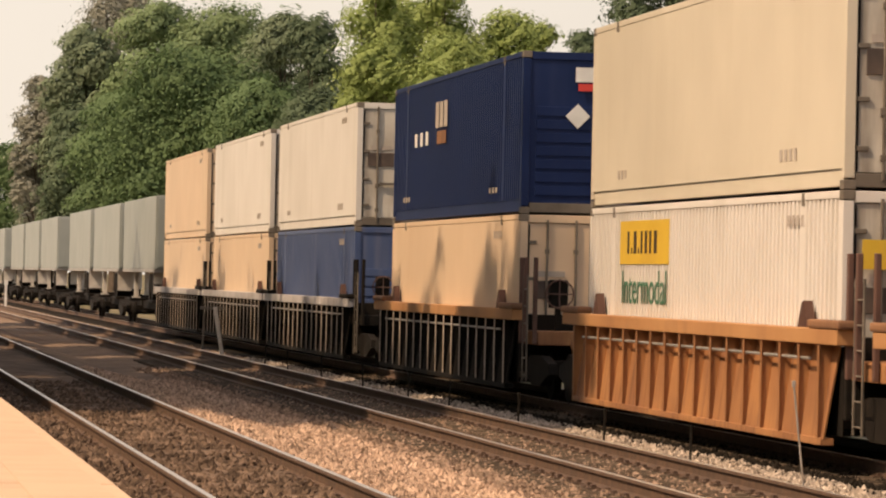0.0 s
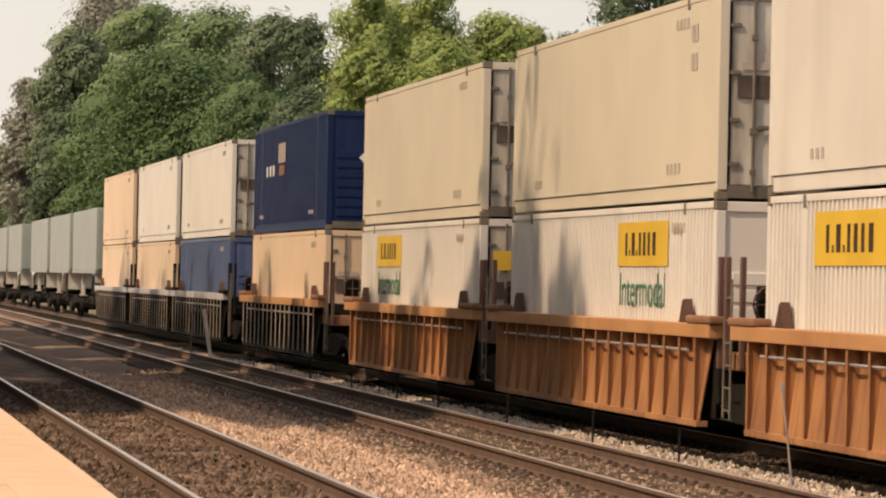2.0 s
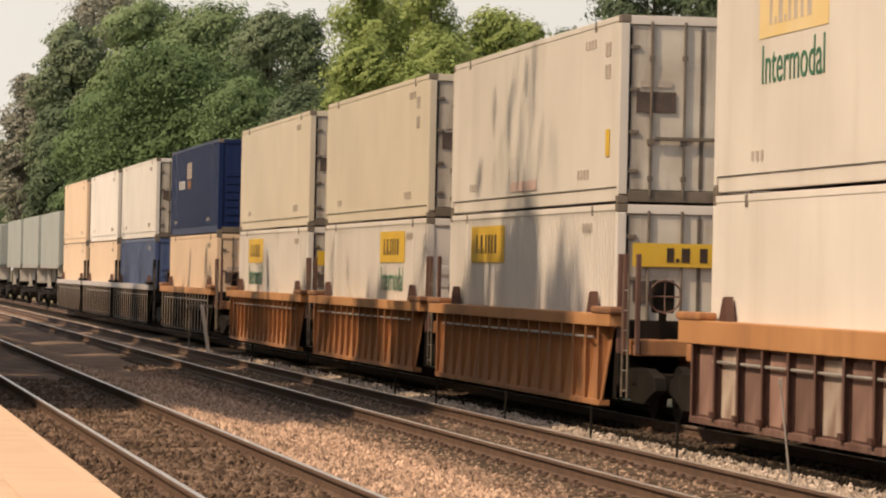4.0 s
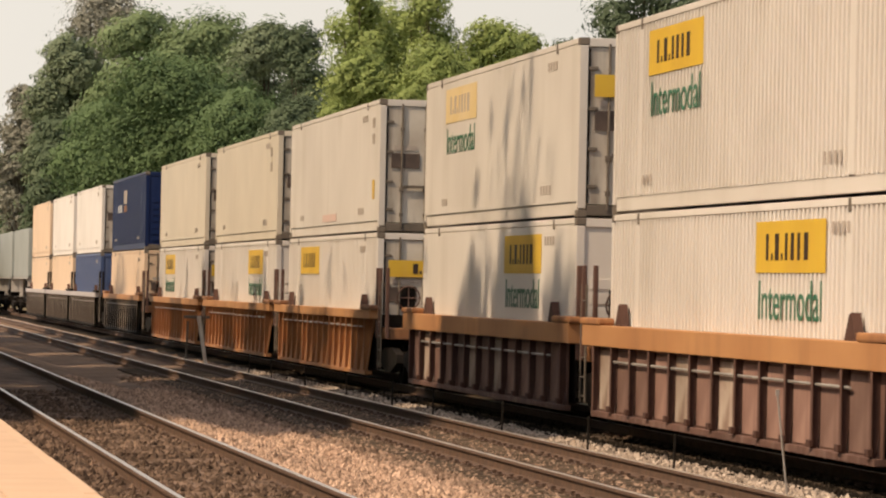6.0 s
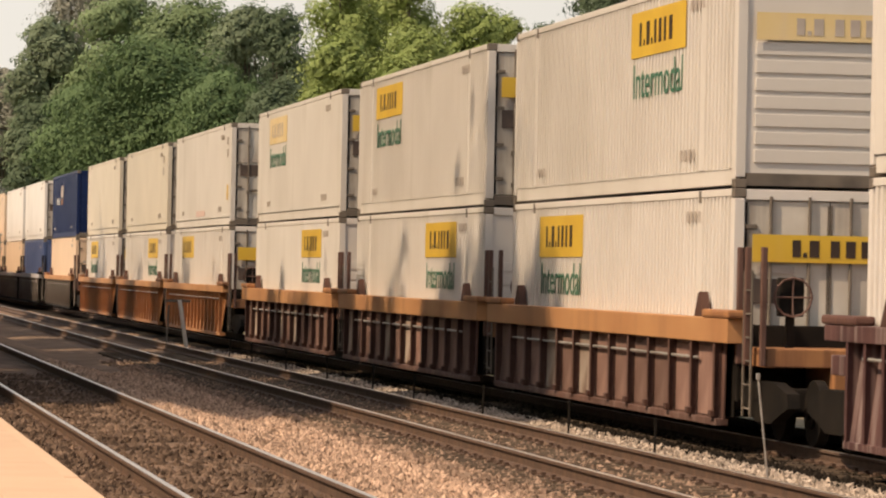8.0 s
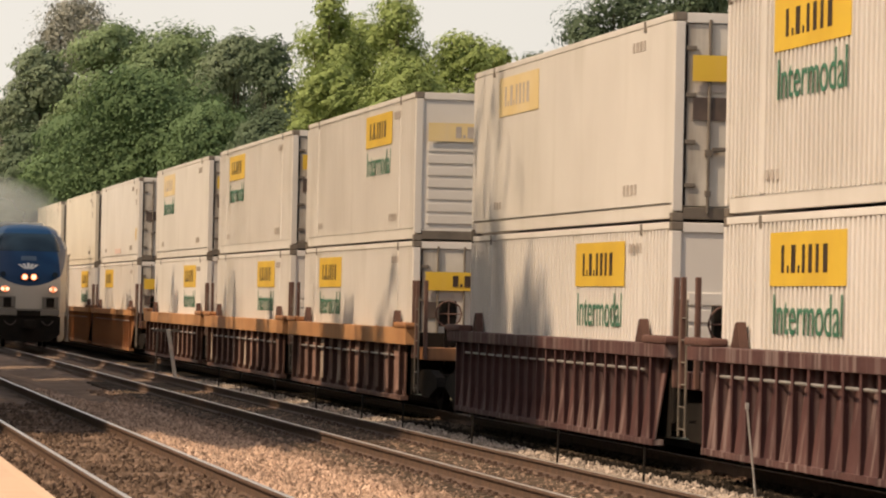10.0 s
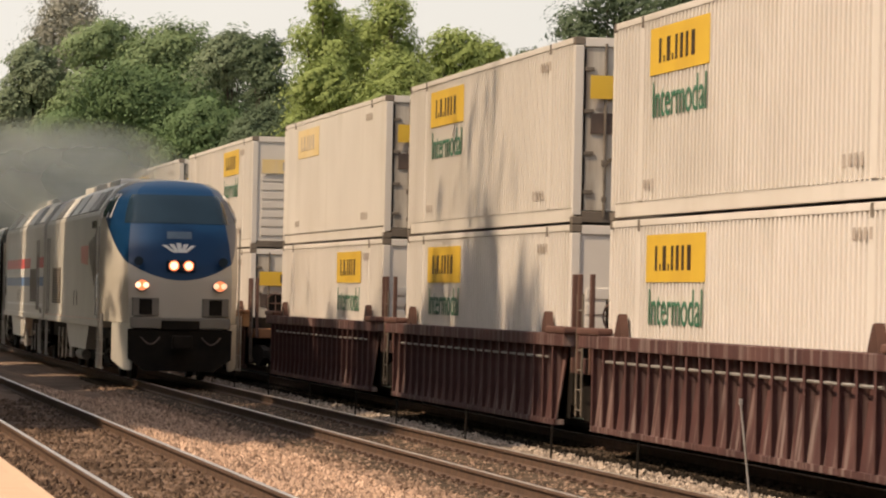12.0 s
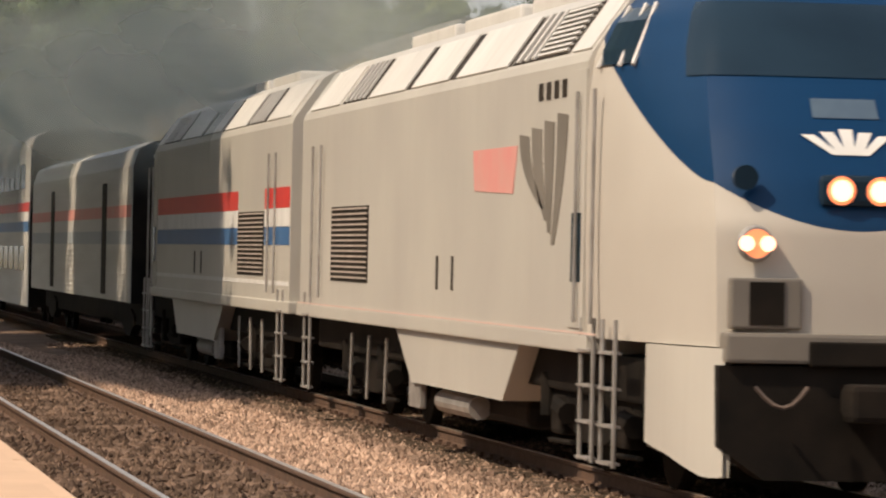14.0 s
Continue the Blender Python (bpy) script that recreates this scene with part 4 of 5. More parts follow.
part("end_emblem", Shape().box(-0.35, 0.35, 0, 0.01, 0.16, 0.42), "pale", blue, "pale block emblem", (0.0, -C_L / 2 - 0.03, 2.2))
part("end_emblem_base", Shape().box(-0.3, 0.3, 0, 0.01, 0.0, 0.13), "red", blue, "red block under the emblem", (0.0, -C_L / 2 - 0.03, 2.2))


# trailers on spine cars, ahead of the stacks
def trailer(label):
    t = tagged(new("road_trailer"), label, "trailer", "trailers on spine cars")
    part("body", once("tbody", lambda: Shape().box(-1.29, 1.29, -8.07, 8.07, 1.15, 3.95, 0.05).mesh("body", M["grey"])), "", t)
    part("lower_rail", once("trail", lambda: Shape().box(-1.31, 1.31, -8.0, 8.0, 1.05, 1.16, 0.01).mesh("lower_rail", M["steel"])), "", t)
    for s in (-1, 1):
        part("door", once(("tdoor", s), lambda: Shape().box(*sorted((0.02 * s, 1.2 * s)), -8.13, -8.065, 1.25, 3.85, 0.02).mesh("door", M["grey"])), "", t)
        part("landing_leg", once("tleg", lambda: Shape().box(-0.09, 0.09, -0.09, 0.09, 0.05, 1.06, 0.015).box(-0.16, 0.16, -0.16, 0.16, 0.0, 0.05).mesh("landing_leg", M["plastic"])), "", t, "pale landing leg", (0.95 * s, 5.0, 0))
        for yy in (-5.2, -6.5):
            part("wheel", once("twheel", lambda: Shape().tube((-0.28, 0, 0), (0.28, 0, 0), 0.5, 18).tube((-0.30, 0, 0), (-0.28, 0, 0), 0.26, 12).mesh("wheel", M["black"])), "", t, "", (0.95 * s, yy, 0.5))
        part("mud_flap", once("flap", lambda: Shape().box(-0.3, 0.3, -0.01, 0.01, 0.25, 1.05).mesh("mud_flap", M["plastic"])), "", t, "pale mud flap", (0.95 * s, -7.25, 0))
    return t


def spine_car(ends):
    mid = sum(ends) / len(ends) + 8.07
    car = tagged(new("spine_car"), "dark low spine car carrying road trailers", "rail car", "spine cars of the freight train")
    for ne in ends:
        ym = ne + 8.07 - mid
        part("spine", once("spine", lambda: Shape().box(-0.35, 0.35, -9.0, 9.0, 0.6, 1.02, 0.03).mesh("spine", M["black"])), "", car, "", (0, ym, 0))
        for yy in (-5.85, 5.2):
            part("deck", once("deck", lambda: Shape().box(-1.3, 1.3, -1.6, 1.6, 0.95, 1.055, 0.02).mesh("deck", M["black"])), "", car, "", (0, ym + yy, 0))
        truck(car, ym - 9.3, 0)
    truck(car, ends[0] + 8.07 - mid + 9.3, 0)
    MOVING.append((car, X_FAR, mid, Z_FAR, FREIGHT))
    for ne in ends:
        t = trailer("pale grey box trailer standing on a spine car")
        MOVING.append((t, X_FAR, ne + 8.07, Z_FAR + 1.056, FREIGHT))


spine_car([187.0, 168.2, 149.4])
spine_car([252.0, 233.2, 214.4])
spine_car([317.0, 298.2, 279.4])


# passenger train
PASSENGER = -27.9
MASK = bpy.data.materials.new("silver body with blue mask paint")
MASK.use_nodes = True


def mask_nodes():
    """Blue over silver, split along a curve that dips at the nose and climbs back to the roof."""
    n, l = MASK.node_tree.nodes, MASK.node_tree.links
    p = n["Principled BSDF"]
    p.inputs["Roughness"].default_value = 0.42
    p.inputs["Specular IOR Level"].default_value = 0.25
    co = n.new("ShaderNodeTexCoord")
    sep = n.new("ShaderNodeSeparateXYZ")
    l.new(co.outputs["Object"], sep.inputs[0])

    def op(kind, a, b):
        m = n.new("ShaderNodeMath")
        m.operation = kind
        for i, q in enumerate((a, b)):
            if isinstance(q, (int, float)):
                m.inputs[i].default_value = q
            else:
                l.new(q, m.inputs[i])
        return m.outputs[0]

    xx = op("MULTIPLY", sep.outputs["X"], sep.outputs["X"])
    back = op("MAXIMUM", op("SUBTRACT", sep.outputs["Y"], 0.45), 0.0)
    rise = op("MULTIPLY", op("POWER", back, 1.4), 0.26)
    edge = op("ADD", op("ADD", op("MULTIPLY", xx, 0.29), rise), 2.21)
    blue_on = op("GREATER_THAN", sep.outputs["Z"], edge)
    t = n.new("ShaderNodeTexNoise")
    t.inputs["Scale"].default_value, t.inputs["Detail"].default_value = 1.3, 6.0
    l.new(co.outputs["Object"], t.inputs["Vector"])

    def two(a, b):
        m = n.new("ShaderNodeMix")
        m.data_type = "RGBA"
        m.inputs["A"].default_value, m.inputs["B"].default_value = (*a, 1), (*b, 1)
        l.new(t.outputs["Fac"], m.inputs["Factor"])
        return m.outputs["Result"]

    m = n.new("ShaderNodeMix")
    m.data_type = "RGBA"
    l.new(blue_on, m.inputs["Factor"])
    # silver darker than on the body: the shaded nose put into the paint
    l.new(two((0.50, 0.465, 0.41), (0.44, 0.405, 0.355)), m.inputs["A"])
    l.new(two((0.003, 0.029, 0.088), (0.004, 0.034, 0.100)), m.inputs["B"])
    l.new(m.outputs["Result"], p.inputs["Base Color"])


mask_nodes()

# nose levels: height, setback of the face, half width of the face, half width of the body
NOSE = [(1.28, 0.0, 1.11, 1.50), (1.75, 0.0, 1.12, 1.52), (2.25, 0.02, 1.13, 1.53), (2.6, 0.16, 1.12, 1.53), (3.0, 0.42, 1.10, 1.53), (3.35, 0.70, 1.06, 1.52),
        (3.70, 1.00, 1.00, 1.48), (4.0, 1.28, 0.92, 1.33), (4.25, 1.62, 0.78, 1.08), (4.40, 2.1, 0.55, 0.75), (4.44, 2.6, 0.2, 0.25)]


def nose_row(z, out=0.0):
    zs = [q[0] for q in NOSE]
    back, wf, wb = (float(np.interp(z, zs, [q[k] for q in NOSE])) for k in (1, 2, 3))
    pts = []
    for a in np.linspace(0, 1, 9):
        pts.append((wf * a, back + 0.16 * a ** 3, a))
    for a in np.linspace(0.12, 1, 8):
        y = back + 0.16 + (3.2 - back - 0.16) * a
        x = wf + (wb - wf) * (1 - (1 - a) ** 1.9)
        pts.append((x, y, 1 + a))
    full = [(-x, y, z) for x, y, a in pts[:0:-1]] + [(x, y, z) for x, y, a in pts]
    return [(x * (1 + out / 1.3), y - out, zz) for x, y, zz in full]


def nose_patch(cols, z0, z1, out, n=5):
    """A skin lying just proud of the nose between two levels."""
    return Shape().grid([nose_row(z, out)[cols[0]:cols[1]] for z in np.linspace(z0, z1, n)])


BODY = [(1.53, 1.28), (1.53, 3.66), (1.50, 3.74), (1.12, 4.28), (0.9, 4.40), (0.0, 4.44), (-0.9, 4.40), (-1.12, 4.28), (-1.50, 3.74), (-1.53, 3.66), (-1.53, 1.28)]


def locomotive(label, leading):
    """Front at y = 0, body runs to y = 21."""
    k = tagged(new("locomotive"), label, "locomotive", "passenger train")
    part("body", Shape().prism(BODY, 3.2, 20.8), "silverloco", k, "weathered silver grey body shell")
    shell = Shape().grid([nose_row(z) for z in np.concatenate([np.linspace(1.28, 4.40, 40), [4.44]])]).mesh("nose", MASK, True)
    for e in shell.edges:
        i, j = e.vertices
        if i % 33 == j % 33 and i % 33 in (8, 24):
            e.use_edge_sharp = True
    part("nose", shell, "", k, "blue masked silver nose")
    part("sill", Shape().box(-1.56, 1.56, 3.0, 20.9, 1.14, 1.30, 0.02), "silverloco", k)
    part("red_line", Shape().box(-1.562, -1.555, 2.6, 20.8, 1.303, 1.320), M["red_soft"], k, "faded red pinstripe")
    part("underframe", Shape().box(-1.3, 1.3, 0.8, 20.6, 0.75, 1.14, 0.03), "black", k)
    part("fuel_tank", Shape().slab([(6.2, 1.14), (13.3, 1.14), (12.2, 0.58), (7.0, 0.58)], -1.5, 1.5), "silverloco", k, "silver skirt over the fuel tank")
    part("tank_bottom", Shape().box(-1.2, 1.2, 7.2, 12.0, 0.30, 0.58, 0.08), "black", k)
    part("plough", Shape().prism([(-1.13, 1.14), (1.13, 1.14), (1.12, 0.5), (0.75, 0.24), (-0.75, 0.24), (-1.12, 0.5)], 0.0, 0.35), "black", k, "black pilot plate")
    part("anticlimber", Shape().box(-1.09, 1.09, -0.06, 0.3, 1.16, 1.40, 0.03), "emblem", k, "dull grey buffer beam")
    part("coupler_pocket", Shape().box(-0.42, 0.42, -0.075, 0.2, 1.14, 1.34, 0.02), "black", k, "dark coupler pocket")
    part("coupler", Shape().box(-0.14, 0.14, -0.55, 0.2, 0.76, 0.98, 0.04).box(-0.22, 0.22, -0.62, -0.3, 0.72, 1.02, 0.05), "black", k)
    for s in (-1, 1):
        part("hose", Shape().hose([(s * (0.45 + 0.07 * i), -0.16 - 0.05 * math.sin(i * 0.6), 0.98 - 0.16 * math.sin(i * math.pi / 6)) for i in range(7)], 0.018), "smut", k)
        foot = lambda y: float(np.interp(y, (0.02, 0.25, 0.9, 1.9, 2.35), (0.26, 0.24, 0.40, 0.50, 0.62)))
        flank = lambda y: 1.36 - 0.29 * max(0.0, 1 - y / 1.3) ** 2
        ys = np.linspace(0.02, 1.55, 12)
        part("pilot_skirt", Shape().grid([[(s * (flank(y) - i), y, z) for i, z in ((0, foot(y)), (0, 1.27), (0.05, 1.27), (0.05, foot(y)), (0, foot(y)))] for y in ys]), "silverloco", k, "silver pilot side skirt")
        lamp = part("ditch_light", Shape().tube((0, 0, 0), (0, -0.06, 0), 0.15, 18, 0.13), "steel", k, "", (s * 0.85, 0.02, 2.10))
        if leading:
            # glowing disc added as the lamp's halo
            part("halo_ring", Shape().tube((0, -0.058, 0), (0, -0.064, 0), 0.115, 16), "lamp_ring", lamp, "orange glowing disc standing in for the lamp's halo")
        for dx in (-0.085, 0.085):
            part("lens", Shape().tube((dx, -0.058, 0), (dx, -0.075, 0), 0.062, 14), "lamp" if leading and s < 0 else "lamp_dim" if leading else "glass", lamp, "glowing lamp lens")
        bx = part("step_box", Shape().box(-0.29, 0.29, -0.03, 0.1, -0.2, 0.2, 0.02), "emblem", k, "", (s * 0.76, 0.0, 1.63))
        part("recess", Shape().box(-0.14, 0.14, -0.042, -0.028, -0.17, 0.17), "black", bx)
    hl = part("headlight", Shape().box(-0.32, 0.32, -0.045, 0.1, -0.125, 0.125, 0.05), "glass", k, "", (0, 0.06, 2.53))
    for dx in (-0.16, 0.16):
        if leading:
            part("halo_ring", Shape().tube((dx, -0.044, 0), (dx, -0.052, 0), 0.115, 16), "lamp_ring", hl, "orange glowing disc standing in for the lamp's halo")
        part("lens", Shape().tube((dx, -0.05, 0), (dx, -0.07, 0), 0.085, 16), "lamp" if leading else "glass", hl, "glowing headlight lens")
    for s in (-1, 1):
        part("marker_lamp", Shape().tube((s * 0.92, 0.16, 2.62), (s * 0.92, 0.07, 2.62), 0.10, 14), "glass", k, "dark blue marker lens")
    mid = 16
    wsh = part("windshield", nose_patch((mid - 9, mid + 10), 3.46, 4.10, 0.012, 9).mesh("windshield", M["glass"], True), "", k, "dark wraparound windshield")
    part("number_board", nose_patch((mid - 2, mid + 3), 3.12, 3.28, 0.012), "board", k, "dim number board with its figures blanked") if leading else None
    if leading:
        for i in range(5):
            a0, a1 = -0.40 + i * 0.16, -0.29 + i * 0.16
            b0, b1 = a0 * 0.35 - 0.02, a1 * 0.35 + 0.02
            f = lambda x, z, out: (x, float(np.interp(z, [q[0] for q in NOSE], [q[1] for q in NOSE])) - out, z)
            v = [f(a0, 3.03 - 0.05 * abs(i - 2) / 2, o) for o in (0.012,)] + [f(a1, 3.03 - 0.05 * abs(i - 2) / 2, 0.012), f(b1, 2.82, 0.012), f(b0, 2.82, 0.012)]
            part("emblem_blade", Shape().add(v + [(x, y + 0.01, z) for x, y, z in v], [(0, 1, 2, 3), (7, 6, 5, 4), (0, 4, 5, 1), (1, 5, 6, 2), (2, 6, 7, 3), (3, 7, 4, 0)]), "pale", k, "pale blade of the nose emblem")
    for s in (-1, 1):
        # cab side windows, door, grilles, hatches
        part("side_window", nose_patch((28, 32) if s > 0 else (1, 5), 3.60, 4.10, 0.014), "glass", k, "dark cab side window")
        for c in ((28, 29, 31) if s > 0 else (1, 3, 4)):
            part("window_bar", Shape().tube(nose_row(3.58, 0.03)[c], nose_row(4.12, 0.03)[c], 0.022, 6), "roofgrey", k, "pale bar across the cab side window")
        d = part("cab_door", Shape().box(*sorted((s * 1.532, s * 1.545)), 3.22, 3.84, 1.35, 3.6, 0.004), "silverloco", k)
        part("door_window", Shape().box(*sorted((s * 1.545, s * 1.552)), 3.34, 3.72, 1.75, 2.35), "glass", d)
        for yy in (2.72, 3.42):
            part("grab_rail", Shape().tube((s * 1.58, yy, 1.4), (s * 1.58, yy, 3.4), 0.018, 6), "steel", k)
            part("grab_rail", Shape().tube((s * 1.58, yy + 16.1, 1.4), (s * 1.58, yy + 16.1, 3.3), 0.018, 6), "steel", k)
        for yy in (2.15, 3.0, 20.0):
            ld = Shape()
            for b in (-0.25, 0.25):
                ld.tube((s * 1.54, yy + b, 0.22), (s * 1.54, yy + b, 1.45), 0.02, 6)
            for zz in (0.24, 0.55, 0.86, 1.16):
                ld.box(*sorted((s * 1.48, s * 1.58)), yy - 0.25, yy + 0.25, zz, zz + 0.021)
            part("step_ladder", ld, "steel", k, "worn grey step ladder")
        g = part("side_grille", Shape().box(*sorted((s * 1.531, s * 1.538)), 15.2, 18.1, 1.62, 2.52), "grille", k)
        for i in range(14):
            part("louvre", box_mesh("louvre", (0.02, 2.8, 0.022), "mark"), "", g, "", (s * 1.543, 16.65, 1.67 + i * 0.063))
        part("access_marks", Shape().box(*sorted((s * 1.531, s * 1.537)), 9.6, 9.72, 1.6, 1.95).box(*sorted((s * 1.531, s * 1.537)), 10.5, 10.62, 1.6, 1.95), "grille", k)

        def slope(y0, y1, a, b, out):
            """A panel on the sloping roof flank, a and b run from its foot to its top."""
            p = lambda y, q: (s * (1.50 - 0.38 * q + out * 0.82), y, 3.74 + 0.54 * q + out * 0.57)
            q0, q1 = p(y0, a), p(y0, b)
            low = [(s * (1.50 - 0.38 * q), y, 3.74 + 0.54 * q) for y in (y0, y1) for q in (a, b)]
            top = [p(y, q) for y in (y0, y1) for q in (a, b)]
            return Shape().add(low + top, [(4, 5, 7, 6), (0, 1, 5, 4), (2, 6, 7, 3), (0, 4, 6, 2), (1, 3, 7, 5)])

        part("roof_recess", slope(7.0, 15.75, 0.06, 0.94, 0.008), "grille", k, "dark slots between the roof hatches")
        for y0, y1 in ((3.3, 4.1),):
            part("roof_hatch", slope(y0, y1, 0.05, 0.95, 0.02), "roofgrey", k)
        gr = part("roof_grille", slope(4.3, 6.9, 0.06, 0.95, 0.01), "grille", k, "dark louvred roof grille")
        for i in range(9):
            part("louvre", slope(4.35, 5.7, 0.09 + i * 0.095, 0.13 + i * 0.095, 0.035), "roofgrey", gr)
        for i in range(3):
            part("louvre", slope(5.8 + i * 0.36, 5.92 + i * 0.36, 0.07, 0.93, 0.035), "roofgrey", gr)
        for y0, y1 in ((7.1, 9.85), (10.35, 12.6), (13.05, 15.55), (17.9, 20.4)):
            part("roof_hatch", slope(y0, y1, 0.05, 0.95, 0.025), "roofgrey", k, "pale sloping roof hatch")
        gr2 = part("roof_grille", slope(15.9, 17.7, 0.06, 0.95, 0.012), "grille", k, "dark louvred roof grille")
        for i in range(5):
            part("louvre", slope(16.0 + i * 0.34, 16.08 + i * 0.34, 0.07, 0.93, 0.035), "roofgrey", gr2)
        if leading:
            for i in range(4):
                t0, t1, f0, f1 = 4.02 + i * 0.58, 4.48 + i * 0.58, 4.55 + i * 0.16, 4.68 + i * 0.16
                left = [(t0 + (f0 - t0) * q ** 1.7, 3.22 - 0.05 * i - (1.15 - 0.16 * i) * q) for q in np.linspace(0, 1, 7)]
                right = [(t1 + (f1 - t1) * q ** 2.2, 3.25 - 0.05 * i - (1.18 - 0.16 * i) * q) for q in np.linspace(0, 1, 7)]
                part("emblem_blade", Shape().slab(left + right[::-1], *sorted((s * 1.531, s * 1.537))), "emblem", k, "grey curved blade of a side emblem")
            part("side_emblem_patch", Shape().slab([(6.3, 3.0), (8.6, 3.0), (8.5, 2.6), (6.5, 2.55)], *sorted((s * 1.531, s * 1.536))), M["red_film"], k, "faded red patch")
            for yy in (4.2, 4.55, 4.9, 5.25):
                part("name_bar", box_mesh("name_bar", (0.006, 0.2, 0.16), "grille"), "", k, "", (s * 1.534, yy, 3.46))
        else:
            for nm, z0, z1, m in (("red_band", 2.55, 2.83, "red"), ("white_band", 2.3, 2.545, "pale"), ("blue_band", 2.05, 2.295, "band_blue")):
                part(nm, Shape().box(*sorted((s * 1.531, s * 1.535)), 3.9, 15.15, z0, z1), m, k)
                part(nm, Shape().box(*sorted((s * 1.531, s * 1.535)), 18.15, 20.7, z0, z1), m, k)
            part("pale_band", Shape().box(*sorted((s * 1.531, s * 1.535)), 3.6, 20.7, 1.5, 1.56), "pale", k)
    for y0, y1 in ((6.0, 9.2), (9.8, 13.0), (13.6, 16.5)):
        part("roof_equipment", Shape().box(-0.85, 0.85, y0, y1, 4.36, 4.56, 0.04), "roofgrey", k)
    for s in (-1, 1):
        part("air_tank", Shape().tube((s * 1.30, 9.2, 0.42), (s * 1.30, 11.2, 0.42), 0.12, 14), "steel", k, "grimy silver air tank")
        part("sand_box", Shape().box(*sorted((s * 1.38, s * 1.46)), 11.9, 12.6, 0.30, 0.80, 0.02), "steel", k, "pale sand box panel")
        for j in range(3):
            part("sand_pipe", Shape().tube((s * 1.40, 14.6 + j * 1.3, 0.25), (s * 1.40, 14.5 + j * 1.3, 1.0), 0.02, 6), "steel", k)
    for yy in (4.1, 16.4):
        tk = part("bogie", Shape().slab([(-2.0, 0.78), (2.0, 0.78), (1.9, 0.5), (1.0, 0.42), (0.4, 0.32), (-0.4, 0.32), (-1.0, 0.42), (-1.9, 0.5)], -1.24, -1.10)
                  .slab([(-2.0, 0.78), (2.0, 0.78), (1.9, 0.5), (1.0, 0.42), (0.4, 0.32), (-0.4, 0.32), (-1.0, 0.42), (-1.9, 0.5)], 1.10, 1.24).box(-1.1, 1.1, -0.5, 0.5, 0.4, 0.75, 0.04), "black", k, "grimy cast bogie", (0, yy, 0))
        for e in (-1.35, 1.35):
            wheelset(tk, 0, e, 0.51, 0.51)
            for s in (-1, 1):
                part("axle_box", Shape().box(-0.1, 0.1, -0.22, 0.22, -0.18, 0.18, 0.05), "black", tk, "", (1.2 * s, e, 0.52))
                part("spring", Shape().tube((1.26 * s, e + 0.45, 0.5), (1.26 * s, e + 0.45, 0.9), 0.09, 10), "black", tk)
                part("brake_cylinder", Shape().tube((1.3 * s, e - 0.6, 0.55), (1.3 * s, e - 0.25, 0.60), 0.10, 10).tube((1.3 * s, e - 0.8, 0.30), (1.3 * s, e + 0.2, 0.28), 0.025, 6), "black", tk)
    return k




def coach(label, length, top, double, slots):
    """A passenger car; its viewer's end at y = 0."""
    k = tagged(new("passenger_car"), label, "rail car", "passenger train")
    w = 1.52
    prof = [(w, 0.95 if not double else 0.45), (w, top - 0.55), (w * 0.93, top - 0.22), (w * 0.7, top - 0.05), (0, top), (-w * 0.7, top - 0.05), (-w * 0.93, top - 0.22), (-w, top - 0.55), (-w, 0.95 if not double else 0.45)]
    part("body", Shape().prism(prof, 0.35, length - 0.35), "stainless", k, "fluted stainless body shell")
    # black sheet over the car end: its shade put in as colour
    part("end_shade", Shape().prism([(x * 0.99, z - 0.01) for x, z in prof], 0.30, 0.35), "black", k, "car end coloured black in place of its shade")
    part("underframe", Shape().box(-1.2, 1.2, 1.0, length - 1.0, 0.5, 0.95, 0.04), "black", k)
    part("diaphragm", Shape().box(-0.55, 0.55, -0.1, 0.32, 1.1, 3.2, 0.05), "black", k)
    for s in (-1, 1):
        a, b = sorted((s * (w + 0.001), s * (w + 0.006)))
        zb = 2.3 if not double else 2.6
        for nm, z0, z1, m in (("red_band", zb + 0.25, zb + 0.48, "red"), ("white_band", zb + 0.0, zb + 0.245, "pale"), ("blue_band", zb - 0.26, zb - 0.005, "band_blue")):
            part(nm, Shape().box(a, b, 0.4, length - 0.4, z0, z1), m if double else {"red": "red_film", "pale": "stainless", "band_blue": "faded_stripe"}[m], k)
        for y in slots:
            part("door", Shape().box(*sorted((s * (w + 0.004), s * (w + 0.02))), y, y + 0.9, 1.05, 3.25, 0.006), "grille", k, "dark recessed door")
        if double:
            for zz in (1.35, 3.45):
                for i in range(11):
                    part("window", Shape().box(*sorted((s * (w + 0.002), s * (w + 0.012))), 2.0 + i * 2.05, 3.5 + i * 2.05, zz, zz + 0.62), "glass", k)
        else:
            for i in range(9):
                part("flute", Shape().box(*sorted((s * w, s * (w + 0.012))), 0.4, length - 0.4, 1.02 + i * 0.11, 1.05 + i * 0.11), "stainless", k)
    for yy in (3.6, length - 3.6):
        truck(k, yy, 0)
    return k


RAIL_Z = Z_MID + 0.004


def along(thing, behind):
    MOVING.append((thing, X_MID, 420.9 + behind, RAIL_Z, PASSENGER))


along(locomotive("silver diesel locomotive with a blue masked nose and lit headlights", True), 0.0)
second = locomotive("silver diesel locomotive with red, white and blue bands", False)
MOVING.append((second, X_MID, 420.9 + 21.6 + 21.0, RAIL_Z, PASSENGER))
along(coach("stainless baggage car with banded sides and dark doors", 26.0, 4.05, False, (5.4, 18.6)), 43.2)
for i in range(4):
    along(coach("tall two-level stainless passenger coach", 26.0, 4.95, True, (12.5,)), 69.6 + 26.4 * i)

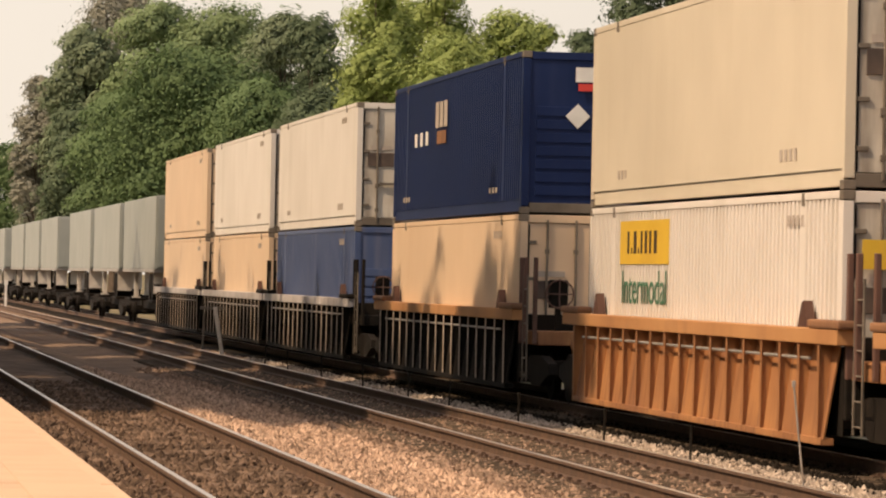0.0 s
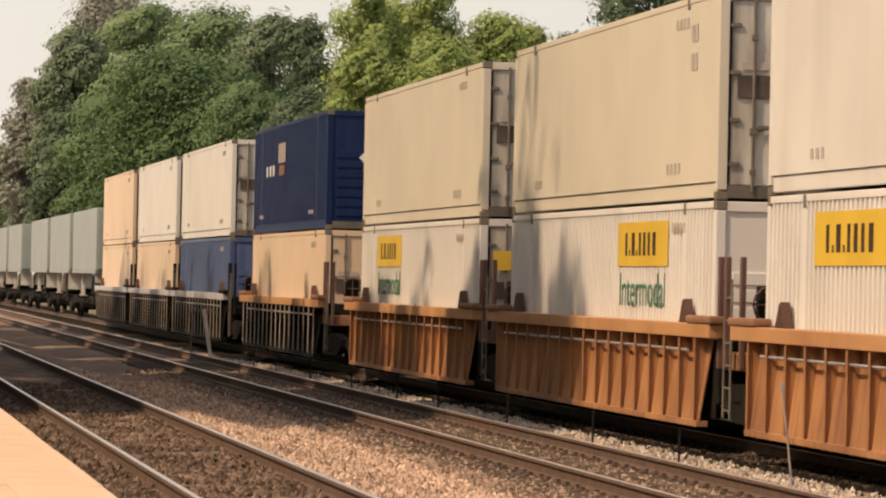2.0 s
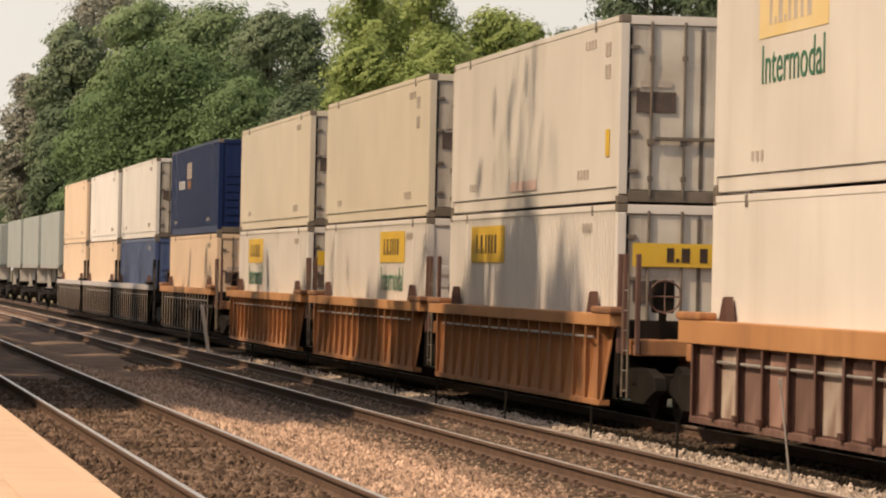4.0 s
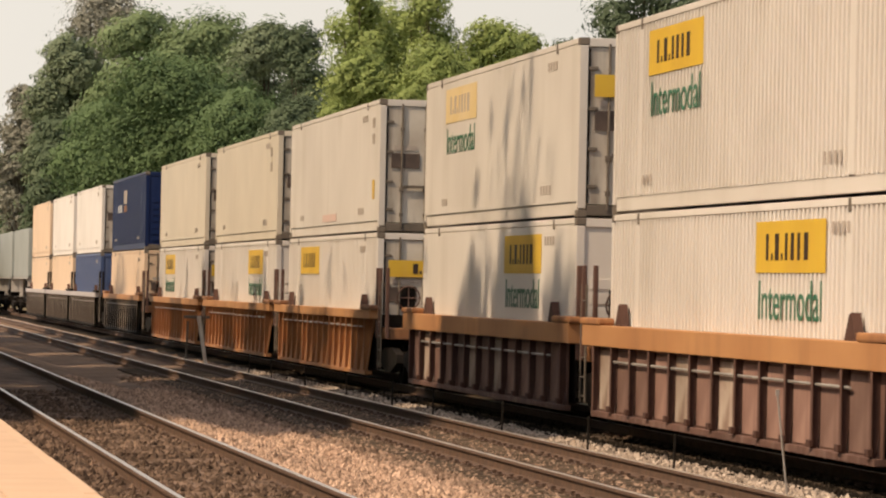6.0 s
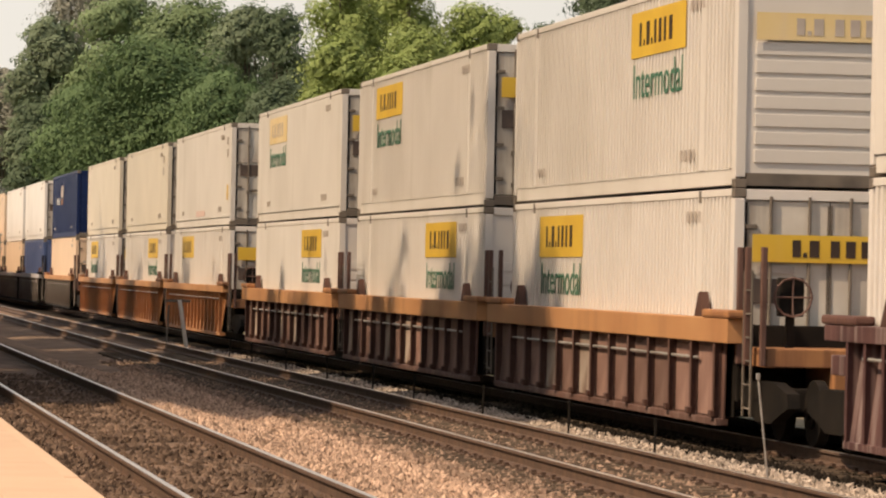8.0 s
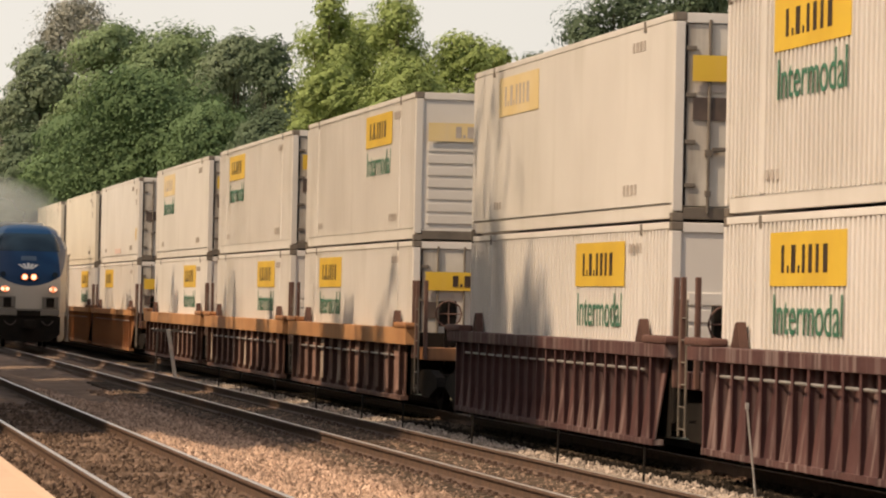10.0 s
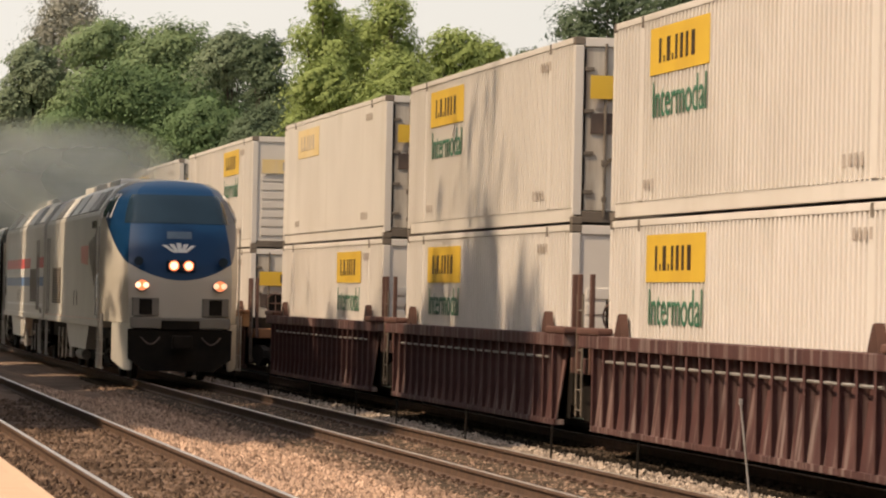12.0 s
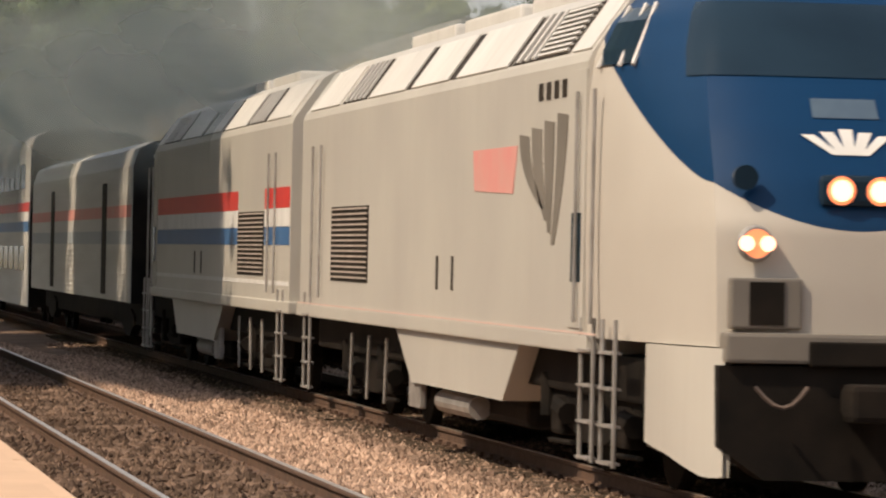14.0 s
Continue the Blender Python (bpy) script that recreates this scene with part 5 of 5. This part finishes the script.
# thin grey exhaust trailing over the passenger train: soft sheets that travel with it
SMOKE = bpy.data.materials.new("thin grey exhaust")
SMOKE.use_nodes = True


def smoke_nodes():
    n, l = SMOKE.node_tree.nodes, SMOKE.node_tree.links
    p = n["Principled BSDF"]
    p.inputs["Base Color"].default_value, p.inputs["Roughness"].default_value = (0.33, 0.365, 0.35, 1), 1.0
    co = n.new("ShaderNodeTexCoord")
    gr = n.new("ShaderNodeTexGradient")
    gr.gradient_type = "SPHERICAL"
    l.new(co.outputs["Object"], gr.inputs[0])
    t = n.new("ShaderNodeTexNoise")
    t.inputs["Scale"].default_value, t.inputs["Detail"].default_value = 1.7, 5.0
    l.new(co.outputs["Object"], t.inputs["Vector"])
    r = n.new("ShaderNodeMapRange")
    r.inputs[1].default_value, r.inputs[2].default_value, r.inputs[4].default_value = 0.0, 0.6, 1.0
    l.new(gr.outputs["Fac"], r.inputs[0])
    r2 = n.new("ShaderNodeMapRange")
    r2.inputs[1].default_value, r2.inputs[2].default_value, r2.inputs[3].default_value, r2.inputs[4].default_value = 0.3, 0.7, 0.42, 0.70
    l.new(t.outputs["Fac"], r2.inputs[0])
    m = n.new("ShaderNodeMath")
    m.operation = "MULTIPLY"
    l.new(r.outputs[0], m.inputs[0])
    l.new(r2.outputs[0], m.inputs[1])
    l.new(m.outputs[0], p.inputs["Alpha"])


smoke_nodes()
disc = Shape().grid([[(x, 0.12 * (x * x + z * z), z) for x in np.linspace(-1, 1, 13)] for z in np.linspace(-1, 1, 13)]).mesh("exhaust_puff", SMOKE)
for dy, z, w, hh in ((20, 4.9, 2.8, 1.5), (31, 5.0, 4.0, 2.0), (43, 5.1, 5.0, 2.4), (57, 5.2, 6.0, 2.8), (74, 5.4, 7.0, 3.3), (95, 5.6, 8.0, 3.9)):
    e = tagged(new("exhaust_puff", disc), "thin grey diesel exhaust drifting over the train", "smoke", "exhaust", "stuff")
    e.scale = (w, 2.0, hh)
    e.visible_shadow = False
    MOVING.append((e, X_MID - 0.4, 420.9 + dy, z, PASSENGER))


def motions():
    for thing, x, y, z, v in MOVING:
        turn = 180 if thing is second else 0
        size = thing.scale.copy()
        walk(thing, [(t, pose(x, y + v * t, z, 0, 0, turn)) for t in (0, 7, 14)])
        thing.scale = size
    step = math.degrees(FREIGHT / FPS / 0.42)
    for w, e in WHEELS:
        walk(w, [(i / FPS, pose(0, e, 0.43, -step * i)) for i in range(14 * FPS + 1)])


motions()
